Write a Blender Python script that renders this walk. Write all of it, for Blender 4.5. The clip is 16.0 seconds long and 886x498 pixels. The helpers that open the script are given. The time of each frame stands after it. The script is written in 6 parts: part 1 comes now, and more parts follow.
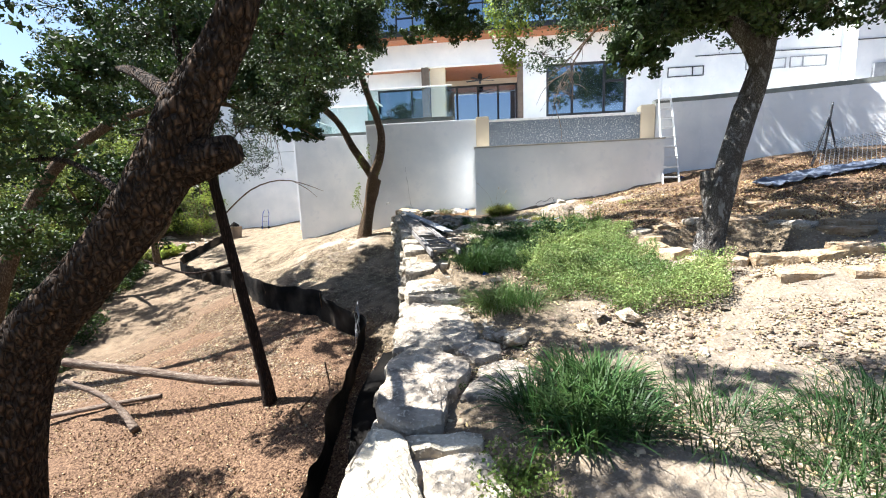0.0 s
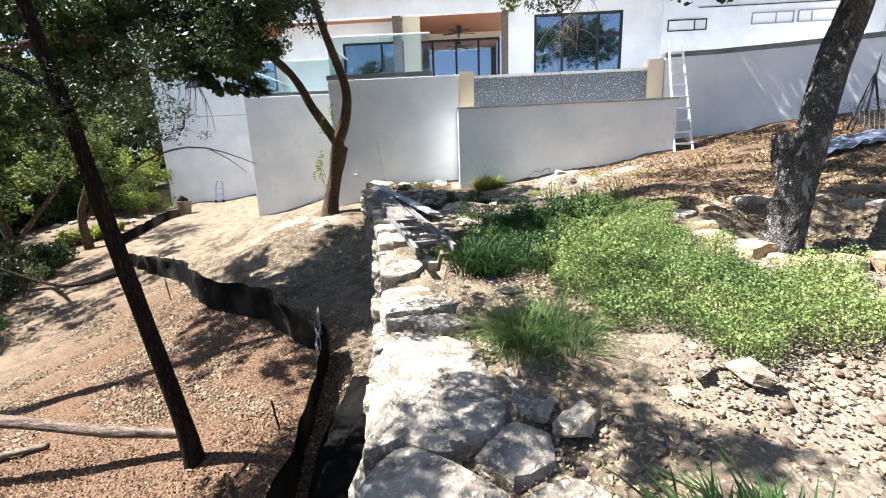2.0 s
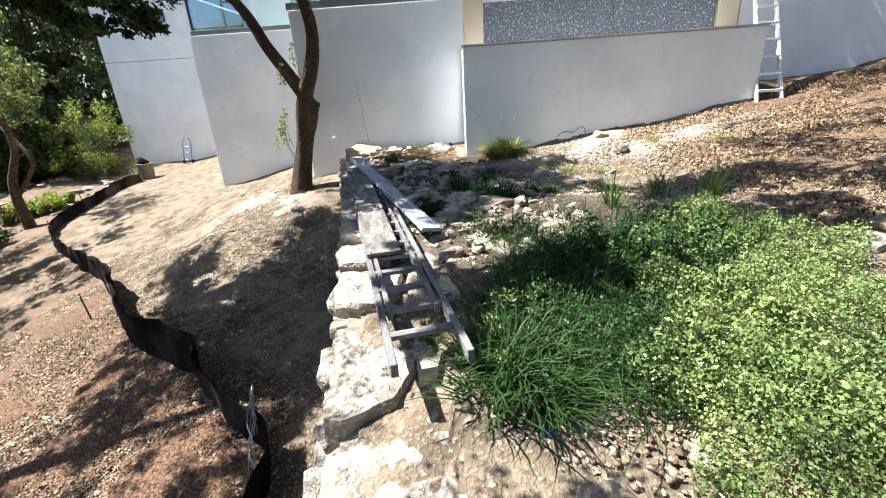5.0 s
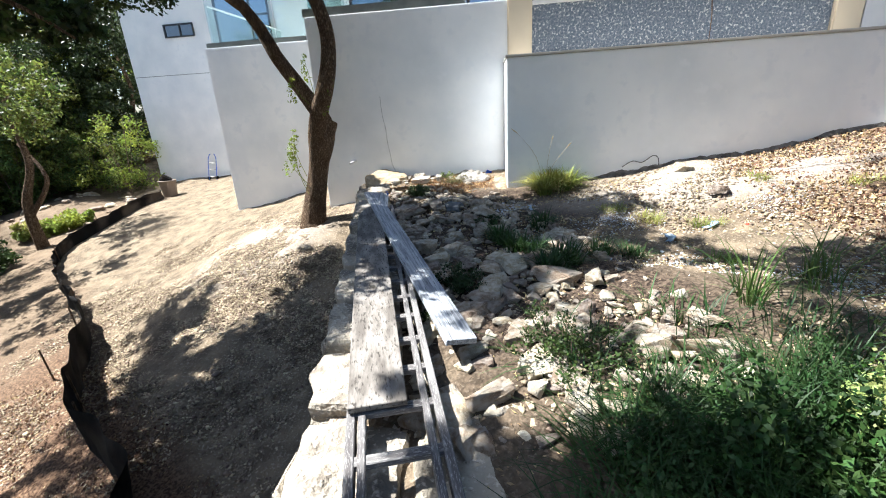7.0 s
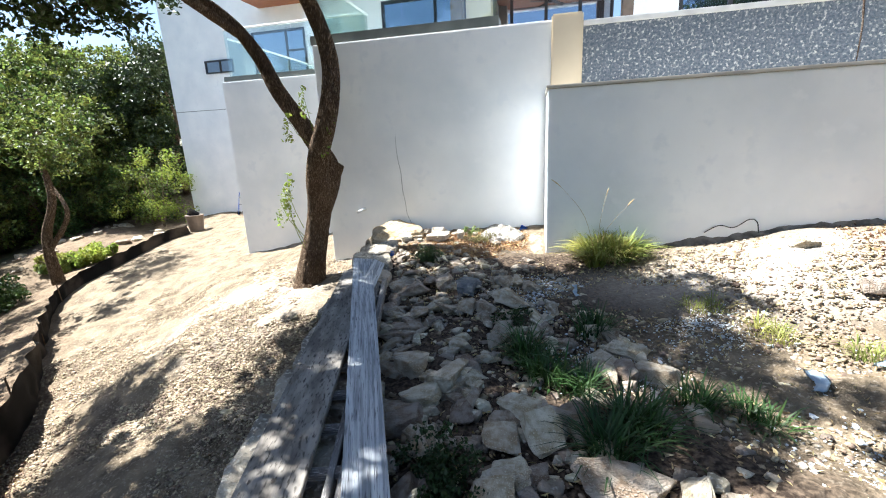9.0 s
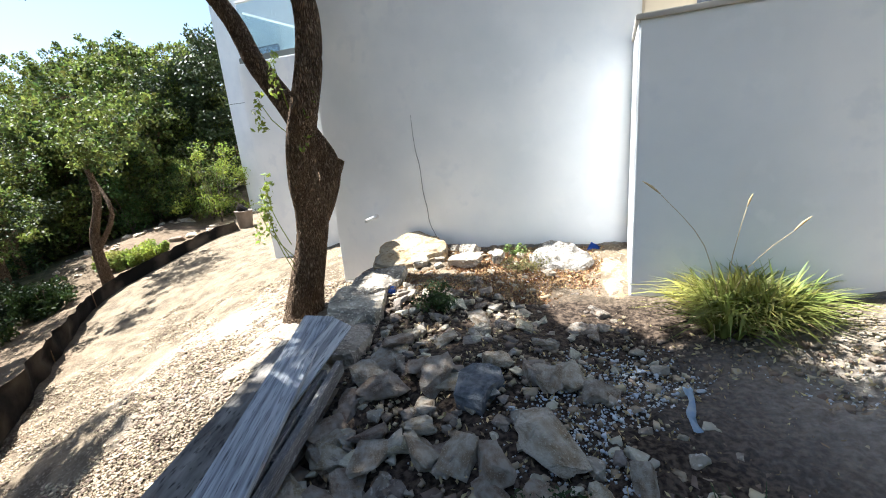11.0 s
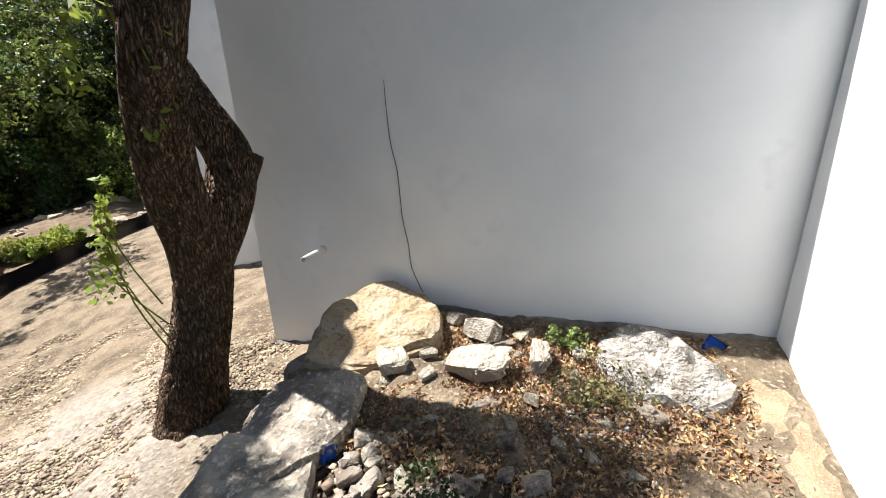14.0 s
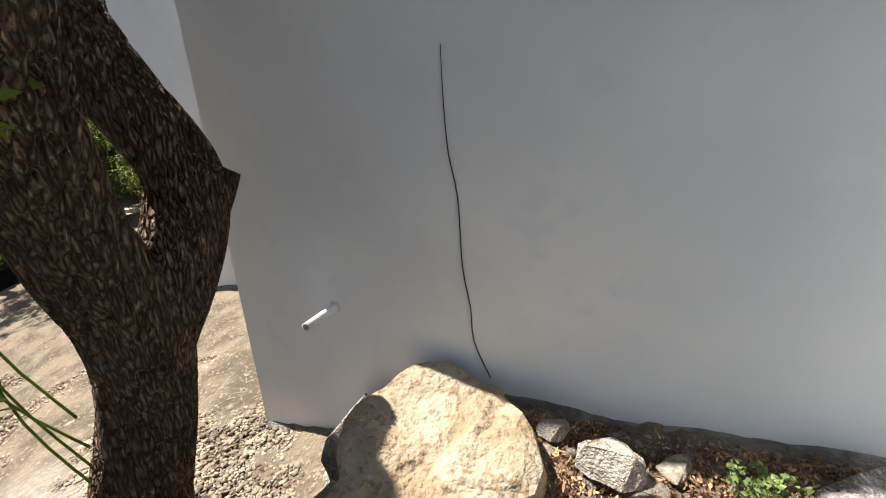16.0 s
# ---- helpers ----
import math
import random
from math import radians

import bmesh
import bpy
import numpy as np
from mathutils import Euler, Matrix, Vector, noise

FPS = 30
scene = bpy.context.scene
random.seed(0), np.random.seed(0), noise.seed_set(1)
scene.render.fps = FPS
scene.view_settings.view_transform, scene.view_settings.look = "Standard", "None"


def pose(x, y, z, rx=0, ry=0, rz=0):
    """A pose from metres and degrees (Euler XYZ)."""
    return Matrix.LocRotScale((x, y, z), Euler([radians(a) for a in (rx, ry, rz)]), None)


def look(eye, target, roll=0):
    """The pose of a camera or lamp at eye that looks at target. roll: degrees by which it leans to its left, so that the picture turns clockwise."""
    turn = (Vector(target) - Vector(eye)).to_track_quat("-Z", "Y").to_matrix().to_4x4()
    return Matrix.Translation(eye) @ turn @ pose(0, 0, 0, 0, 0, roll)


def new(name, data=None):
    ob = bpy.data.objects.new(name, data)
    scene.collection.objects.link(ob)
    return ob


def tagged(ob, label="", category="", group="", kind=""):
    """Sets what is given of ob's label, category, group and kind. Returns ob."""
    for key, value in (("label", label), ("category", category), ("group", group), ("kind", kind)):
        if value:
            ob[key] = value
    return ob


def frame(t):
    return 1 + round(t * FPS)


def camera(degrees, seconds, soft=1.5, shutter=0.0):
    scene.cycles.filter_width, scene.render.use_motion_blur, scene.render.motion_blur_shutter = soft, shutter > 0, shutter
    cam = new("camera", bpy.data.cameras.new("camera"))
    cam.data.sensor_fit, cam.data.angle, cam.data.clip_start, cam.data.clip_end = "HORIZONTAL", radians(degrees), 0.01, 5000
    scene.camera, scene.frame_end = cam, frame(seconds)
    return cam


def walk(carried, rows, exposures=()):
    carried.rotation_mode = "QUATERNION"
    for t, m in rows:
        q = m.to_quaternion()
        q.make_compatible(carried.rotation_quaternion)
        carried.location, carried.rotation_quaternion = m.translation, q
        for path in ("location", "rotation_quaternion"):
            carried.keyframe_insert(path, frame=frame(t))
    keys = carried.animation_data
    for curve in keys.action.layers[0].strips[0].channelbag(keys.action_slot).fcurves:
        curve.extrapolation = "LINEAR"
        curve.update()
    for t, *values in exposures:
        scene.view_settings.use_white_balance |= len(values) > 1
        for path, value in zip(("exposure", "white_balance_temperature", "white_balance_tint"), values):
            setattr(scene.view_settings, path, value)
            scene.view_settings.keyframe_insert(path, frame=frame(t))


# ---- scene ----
cam = camera(92.6, 16.0, soft=1.05)
EXPOSURES = ((0, 2.02, 5950, 10), (3, 1.9, 5950, 11), (6, 1.83, 5850, 10), (9, 2.2, 5850, 8), (11.5, 2.12, 5850, 9), (12.5, 1.82, 5950, 10), (13, 1.65, 6000, 11), (14, 1.42, 6100, 12), (16, 1.29, 6100, 12))
PATH = [
    (0, (1.901, -2.711, 1.908), (1.682, -0.745, 1.615), -2.1),
    (0.5, (1.809, -2.244, 1.904), (1.587, -0.282, 1.586), -1.7),
    (1, (1.656, -1.8, 1.922), (1.529, 0.164, 1.566), -0.6),
    (1.5, (1.604, -1.364, 1.918), (1.501, 0.597, 1.542), -1.9),
    (2, (1.534, -0.898, 1.935), (1.438, 1.05, 1.492), -2.2),
    (2.5, (1.404, -0.423, 1.96), (1.43, 1.494, 1.393), -1.6),
    (3, (1.405, -0.028, 2.048), (1.43, 1.901, 1.523), -2.6),
    (3.2, (1.404, 0.177, 2.099), (1.433, 2.105, 1.565), -2.8),
    (5.3, (1.446, 1.935, 2.32), (1.321, 3.801, 1.612), -3.5),
    (5.5, (1.409, 2.081, 2.343), (1.285, 3.95, 1.64), -3.5),
    (6, (1.375, 2.46, 2.34), (1.067, 4.335, 1.716), -4.4),
    (6.5, (1.38, 2.903, 2.405), (1.039, 4.77, 1.772), -4.1),
    (7, (1.331, 3.39, 2.385), (1.069, 5.265, 1.743), -3.3),
    (7.5, (1.348, 3.757, 2.401), (0.923, 5.609, 1.777), -4.0),
    (8, (1.419, 4.309, 2.419), (0.808, 6.14, 1.896), -0.3),
    (8.5, (1.453, 4.746, 2.418), (0.895, 6.596, 1.903), -1.4),
    (9, (1.453, 5.106, 2.466), (0.994, 6.99, 1.977), -2.6),
    (9.2, (1.499, 5.245, 2.446), (1.024, 7.146, 2.047), -2.2),
    (11.3, (1.399, 7.455, 2.417), (0.604, 9.194, 1.829), -5.5),
    (11.5, (1.268, 7.578, 2.426), (0.486, 9.313, 1.811), -5.3),
    (12, (1.086, 7.86, 2.408), (0.307, 9.604, 1.816), -4.0),
    (12.5, (0.957, 8.301, 2.445), (0.275, 10.078, 1.83), -3.1),
    (13, (0.76, 8.556, 2.468), (0.091, 10.328, 1.827), -3.1),
    (13.5, (0.585, 8.852, 2.433), (-0.06, 10.632, 1.789), -2.8),
    (14, (0.458, 9.248, 2.443), (-0.215, 11.02, 1.804), -2.0),
    (14.5, (0.208, 9.51, 2.415), (-0.524, 11.225, 1.69), -2.4),
    (15, (-0.01, 9.746, 2.432), (-0.739, 11.467, 1.72), -2.3),
    (15.5, (-0.19, 10.018, 2.453), (-0.913, 11.742, 1.742), -2.0),
    (16, (-0.316, 10.203, 2.43), (-0.967, 11.968, 1.751), -2.2),
]
walk(cam, [(t, look(eye, target, roll)) for t, eye, target, roll in PATH], EXPOSURES)

# ---- world and sun ----
SUN_EL, SUN_DIR = radians(56), Vector((-1.0, 0.11, 0))
world = bpy.data.worlds.new("sky")
scene.world = world
world.use_nodes = True
wn = world.node_tree.nodes
wl = world.node_tree.links
sky = wn.new("ShaderNodeTexSky")
sky.sky_type = "NISHITA"
sky.sun_disc = False
sky.sun_elevation = SUN_EL
sky.sun_rotation = math.atan2(SUN_DIR.x, SUN_DIR.y)
sky.dust_density, sky.ozone_density = 1.2, 1.5
wl.new(sky.outputs[0], wn["Background"].inputs[0])
wn["Background"].inputs[1].default_value = 0.05
sun_data = bpy.data.lights.new("sun", "SUN")
sun_data.energy, sun_data.angle, sun_data.color = 5.0, radians(0.55), (1.0, 0.95, 0.87)
to_sun = Vector((SUN_DIR.x, SUN_DIR.y, 0)).normalized() * math.cos(SUN_EL) + Vector((0, 0, math.sin(SUN_EL)))
sun = new("sun", sun_data)
sun.matrix_world = look(to_sun * 40, (0, 0, 0))


# ---- materials ----
def mat(name, base=(0.5, 0.5, 0.5), rough=0.8, second=None, scale=8.0, fine=60.0, bump=0.3, third=None, metal=0.0, vary=0.0, tint=0.0, dist=0.02, spread=(0.38, 0.62), stretch=None, plates=0):
    """A surface with patches at two scales, grain in its relief, and a shift from piece to piece."""
    m = bpy.data.materials.new(name)
    m.use_nodes = True
    n, l = m.node_tree.nodes, m.node_tree.links
    b = n["Principled BSDF"]
    b.inputs["Roughness"].default_value, b.inputs["Metallic"].default_value = rough, metal
    b.inputs["Specular IOR Level"].default_value = 0.15 if rough > 0.84 else 0.5
    co = n.new("ShaderNodeTexCoord")
    src = co.outputs["Object"]
    if stretch:
        mp = n.new("ShaderNodeMapping")
        mp.inputs["Scale"].default_value = stretch
        l.new(src, mp.inputs[0])
        src = mp.outputs[0]
    big = n.new("ShaderNodeTexNoise")
    big.inputs["Scale"].default_value, big.inputs["Detail"].default_value = scale, 6
    small = n.new("ShaderNodeTexNoise")
    small.inputs["Scale"].default_value, small.inputs["Detail"].default_value = fine, 4
    l.new(src, big.inputs["Vector"])
    l.new(src, small.inputs["Vector"])
    second = second or tuple(c * 0.8 for c in base)
    r1 = n.new("ShaderNodeMapRange")
    r1.inputs[1].default_value, r1.inputs[2].default_value = spread
    l.new(big.outputs[0], r1.inputs[0])
    mix = n.new("ShaderNodeMix")
    mix.data_type = "RGBA"
    mix.inputs[6].default_value, mix.inputs[7].default_value = (*base, 1), (*second, 1)
    l.new(r1.outputs[0], mix.inputs[0])
    out = mix.outputs[2]
    crackle = None
    if plates:
        vo = n.new("ShaderNodeTexVoronoi")
        vo.feature = "DISTANCE_TO_EDGE"
        vo.inputs["Scale"].default_value = plates
        warp = n.new("ShaderNodeVectorMath")
        warp.operation = "MULTIPLY_ADD"
        warp.inputs[1].default_value = (0.06, 0.06, 0.06)
        l.new(big.outputs["Color"], warp.inputs[0])
        l.new(src, warp.inputs[2])
        l.new(warp.outputs[0], vo.inputs["Vector"])
        crackle = n.new("ShaderNodeMapRange")
        crackle.inputs[1].default_value, crackle.inputs[2].default_value = 0.0, 0.32
        l.new(vo.outputs["Distance"], crackle.inputs[0])
        deep = n.new("ShaderNodeMix")
        deep.data_type = "RGBA"
        deep.inputs[6].default_value = (*(c * 0.5 for c in second), 1)
        l.new(crackle.outputs[0], deep.inputs[0])
        l.new(out, deep.inputs[7])
        out = deep.outputs[2]
    if third:
        r2 = n.new("ShaderNodeMapRange")
        r2.inputs[1].default_value, r2.inputs[2].default_value = 0.55, 0.68
        l.new(small.outputs[0], r2.inputs[0])
        mix2 = n.new("ShaderNodeMix")
        mix2.data_type = "RGBA"
        mix2.inputs[7].default_value = (*third, 1)
        l.new(r2.outputs[0], mix2.inputs[0])
        l.new(out, mix2.inputs[6])
        out = mix2.outputs[2]
    if vary or tint:
        hsv = n.new("ShaderNodeHueSaturation")
        info = n.new("ShaderNodeObjectInfo" if vary else "ShaderNodeNewGeometry")
        rnd = info.outputs["Random" if vary else "Random Per Island"]
        mr = n.new("ShaderNodeMapRange")
        a = vary or tint
        mr.inputs[3].default_value, mr.inputs[4].default_value = 1 - a, 1 + a
        l.new(rnd, mr.inputs[0])
        l.new(mr.outputs[0], hsv.inputs["Value"])
        mh = n.new("ShaderNodeMapRange")
        mh.inputs[3].default_value, mh.inputs[4].default_value = 0.5 - a * 0.05, 0.5 + a * 0.05
        l.new(rnd, mh.inputs[0])
        l.new(mh.outputs[0], hsv.inputs["Hue"])
        l.new(out, hsv.inputs["Color"])
        out = hsv.outputs[0]
    l.new(out, b.inputs["Base Color"])
    if bump:
        bp = n.new("ShaderNodeBump")
        bp.inputs["Strength"].default_value, bp.inputs["Distance"].default_value = bump, dist
        add = n.new("ShaderNodeMath")
        add.operation = "MULTIPLY_ADD"
        add.inputs[1].default_value = 0.5
        l.new(small.outputs[0], add.inputs[0])
        l.new(big.outputs[0], add.inputs[2])
        if crackle:
            more = n.new("ShaderNodeMath")
            more.operation = "MULTIPLY_ADD"
            more.inputs[1].default_value = 1.6
            l.new(crackle.outputs[0], more.inputs[0])
            l.new(add.outputs[0], more.inputs[2])
            l.new(more.outputs[0], bp.inputs["Height"])
        else:
            l.new(add.outputs[0], bp.inputs["Height"])
        l.new(bp.outputs[0], b.inputs["Normal"])
    return m


def leaf_mat(name, base, second, tint=0.35, glow=0.35):
    """Leaves: colour shifts from leaf to leaf, and some light passes through."""
    m = mat(name, base, 0.55, second, 1.3, 5.0, 0, tint=tint)
    n, l = m.node_tree.nodes, m.node_tree.links
    b = n["Principled BSDF"]
    b.inputs["Specular IOR Level"].default_value = 0.35
    tr = n.new("ShaderNodeBsdfTranslucent")
    l.new(b.inputs["Base Color"].links[0].from_socket, tr.inputs[0])
    mx = n.new("ShaderNodeMixShader")
    mx.inputs[0].default_value = glow
    l.new(b.outputs[0], mx.inputs[1])
    l.new(tr.outputs[0], mx.inputs[2])
    l.new(mx.outputs[0], n["Material Output"].inputs[0])
    return m


def pane_mat(name, dark=(0.015, 0.025, 0.04), share=0.45):
    """Coated window glass in front of a dark room."""
    m = bpy.data.materials.new(name)
    m.use_nodes = True
    n, l = m.node_tree.nodes, m.node_tree.links
    b = n["Principled BSDF"]
    b.inputs["Base Color"].default_value, b.inputs["Roughness"].default_value = (*dark, 1), 0.05
    g = n.new("ShaderNodeBsdfGlossy")
    g.inputs["Roughness"].default_value, g.inputs["Color"].default_value = 0.02, (0.75, 0.85, 1, 1)
    mx = n.new("ShaderNodeMixShader")
    mx.inputs[0].default_value = share
    l.new(b.outputs[0], mx.inputs[1])
    l.new(g.outputs[0], mx.inputs[2])
    l.new(mx.outputs[0], n["Material Output"].inputs[0])
    return m


def clear_mat(name):
    m = bpy.data.materials.new(name)
    m.use_nodes = True
    n, l = m.node_tree.nodes, m.node_tree.links
    t = n.new("ShaderNodeBsdfTransparent")
    t.inputs[0].default_value = (0.86, 0.93, 0.92, 1)
    g = n.new("ShaderNodeBsdfGlossy")
    g.inputs["Roughness"].default_value = 0.02
    mx = n.new("ShaderNodeMixShader")
    mx.inputs[0].default_value = 0.12
    l.new(t.outputs[0], mx.inputs[1])
    l.new(g.outputs[0], mx.inputs[2])
    l.new(mx.outputs[0], n["Material Output"].inputs[0])
    return m


def ground_mat():
    """Gravel, red mulch and rubble soil, laid out by the sheet's own zone layers."""
    m = mat("ground", (0.22, 0.17, 0.112), 0.95, (0.115, 0.088, 0.058), 3.6, 36, 1.0, third=(0.32, 0.26, 0.19), dist=0.05)
    n, l = m.node_tree.nodes, m.node_tree.links
    b = n["Principled BSDF"]
    base = b.inputs["Base Color"].links[0].from_socket
    co = n.new("ShaderNodeTexCoord")
    for layer, c1, c2, sc in (("mulch", (0.06, 0.033, 0.02), (0.20, 0.125, 0.075), 38), ("soil", (0.026, 0.018, 0.013), (0.115, 0.083, 0.058), 34), ("pale", (0.30, 0.26, 0.22), (0.46, 0.42, 0.36), 22), ("wood", (0.035, 0.04, 0.018), (0.09, 0.08, 0.04), 3)):
        a = n.new("ShaderNodeVertexColor")
        a.layer_name = layer
        nz = n.new("ShaderNodeTexNoise")
        nz.inputs["Scale"].default_value, nz.inputs["Detail"].default_value = sc, 5
        l.new(co.outputs["Object"], nz.inputs["Vector"])
        mr = n.new("ShaderNodeMapRange")
        mr.inputs[1].default_value, mr.inputs[2].default_value = 0.4, 0.62
        l.new(nz.outputs[0], mr.inputs[0])
        cm = n.new("ShaderNodeMix")
        cm.data_type = "RGBA"
        cm.inputs[6].default_value, cm.inputs[7].default_value = (*c1, 1), (*c2, 1)
        l.new(mr.outputs[0], cm.inputs[0])
        mx = n.new("ShaderNodeMix")
        mx.data_type = "RGBA"
        l.new(a.outputs[0], mx.inputs[0])
        l.new(base, mx.inputs[6])
        l.new(cm.outputs[2], mx.inputs[7])
        base = mx.outputs[2]
    l.new(base, b.inputs["Base Color"])
    return m


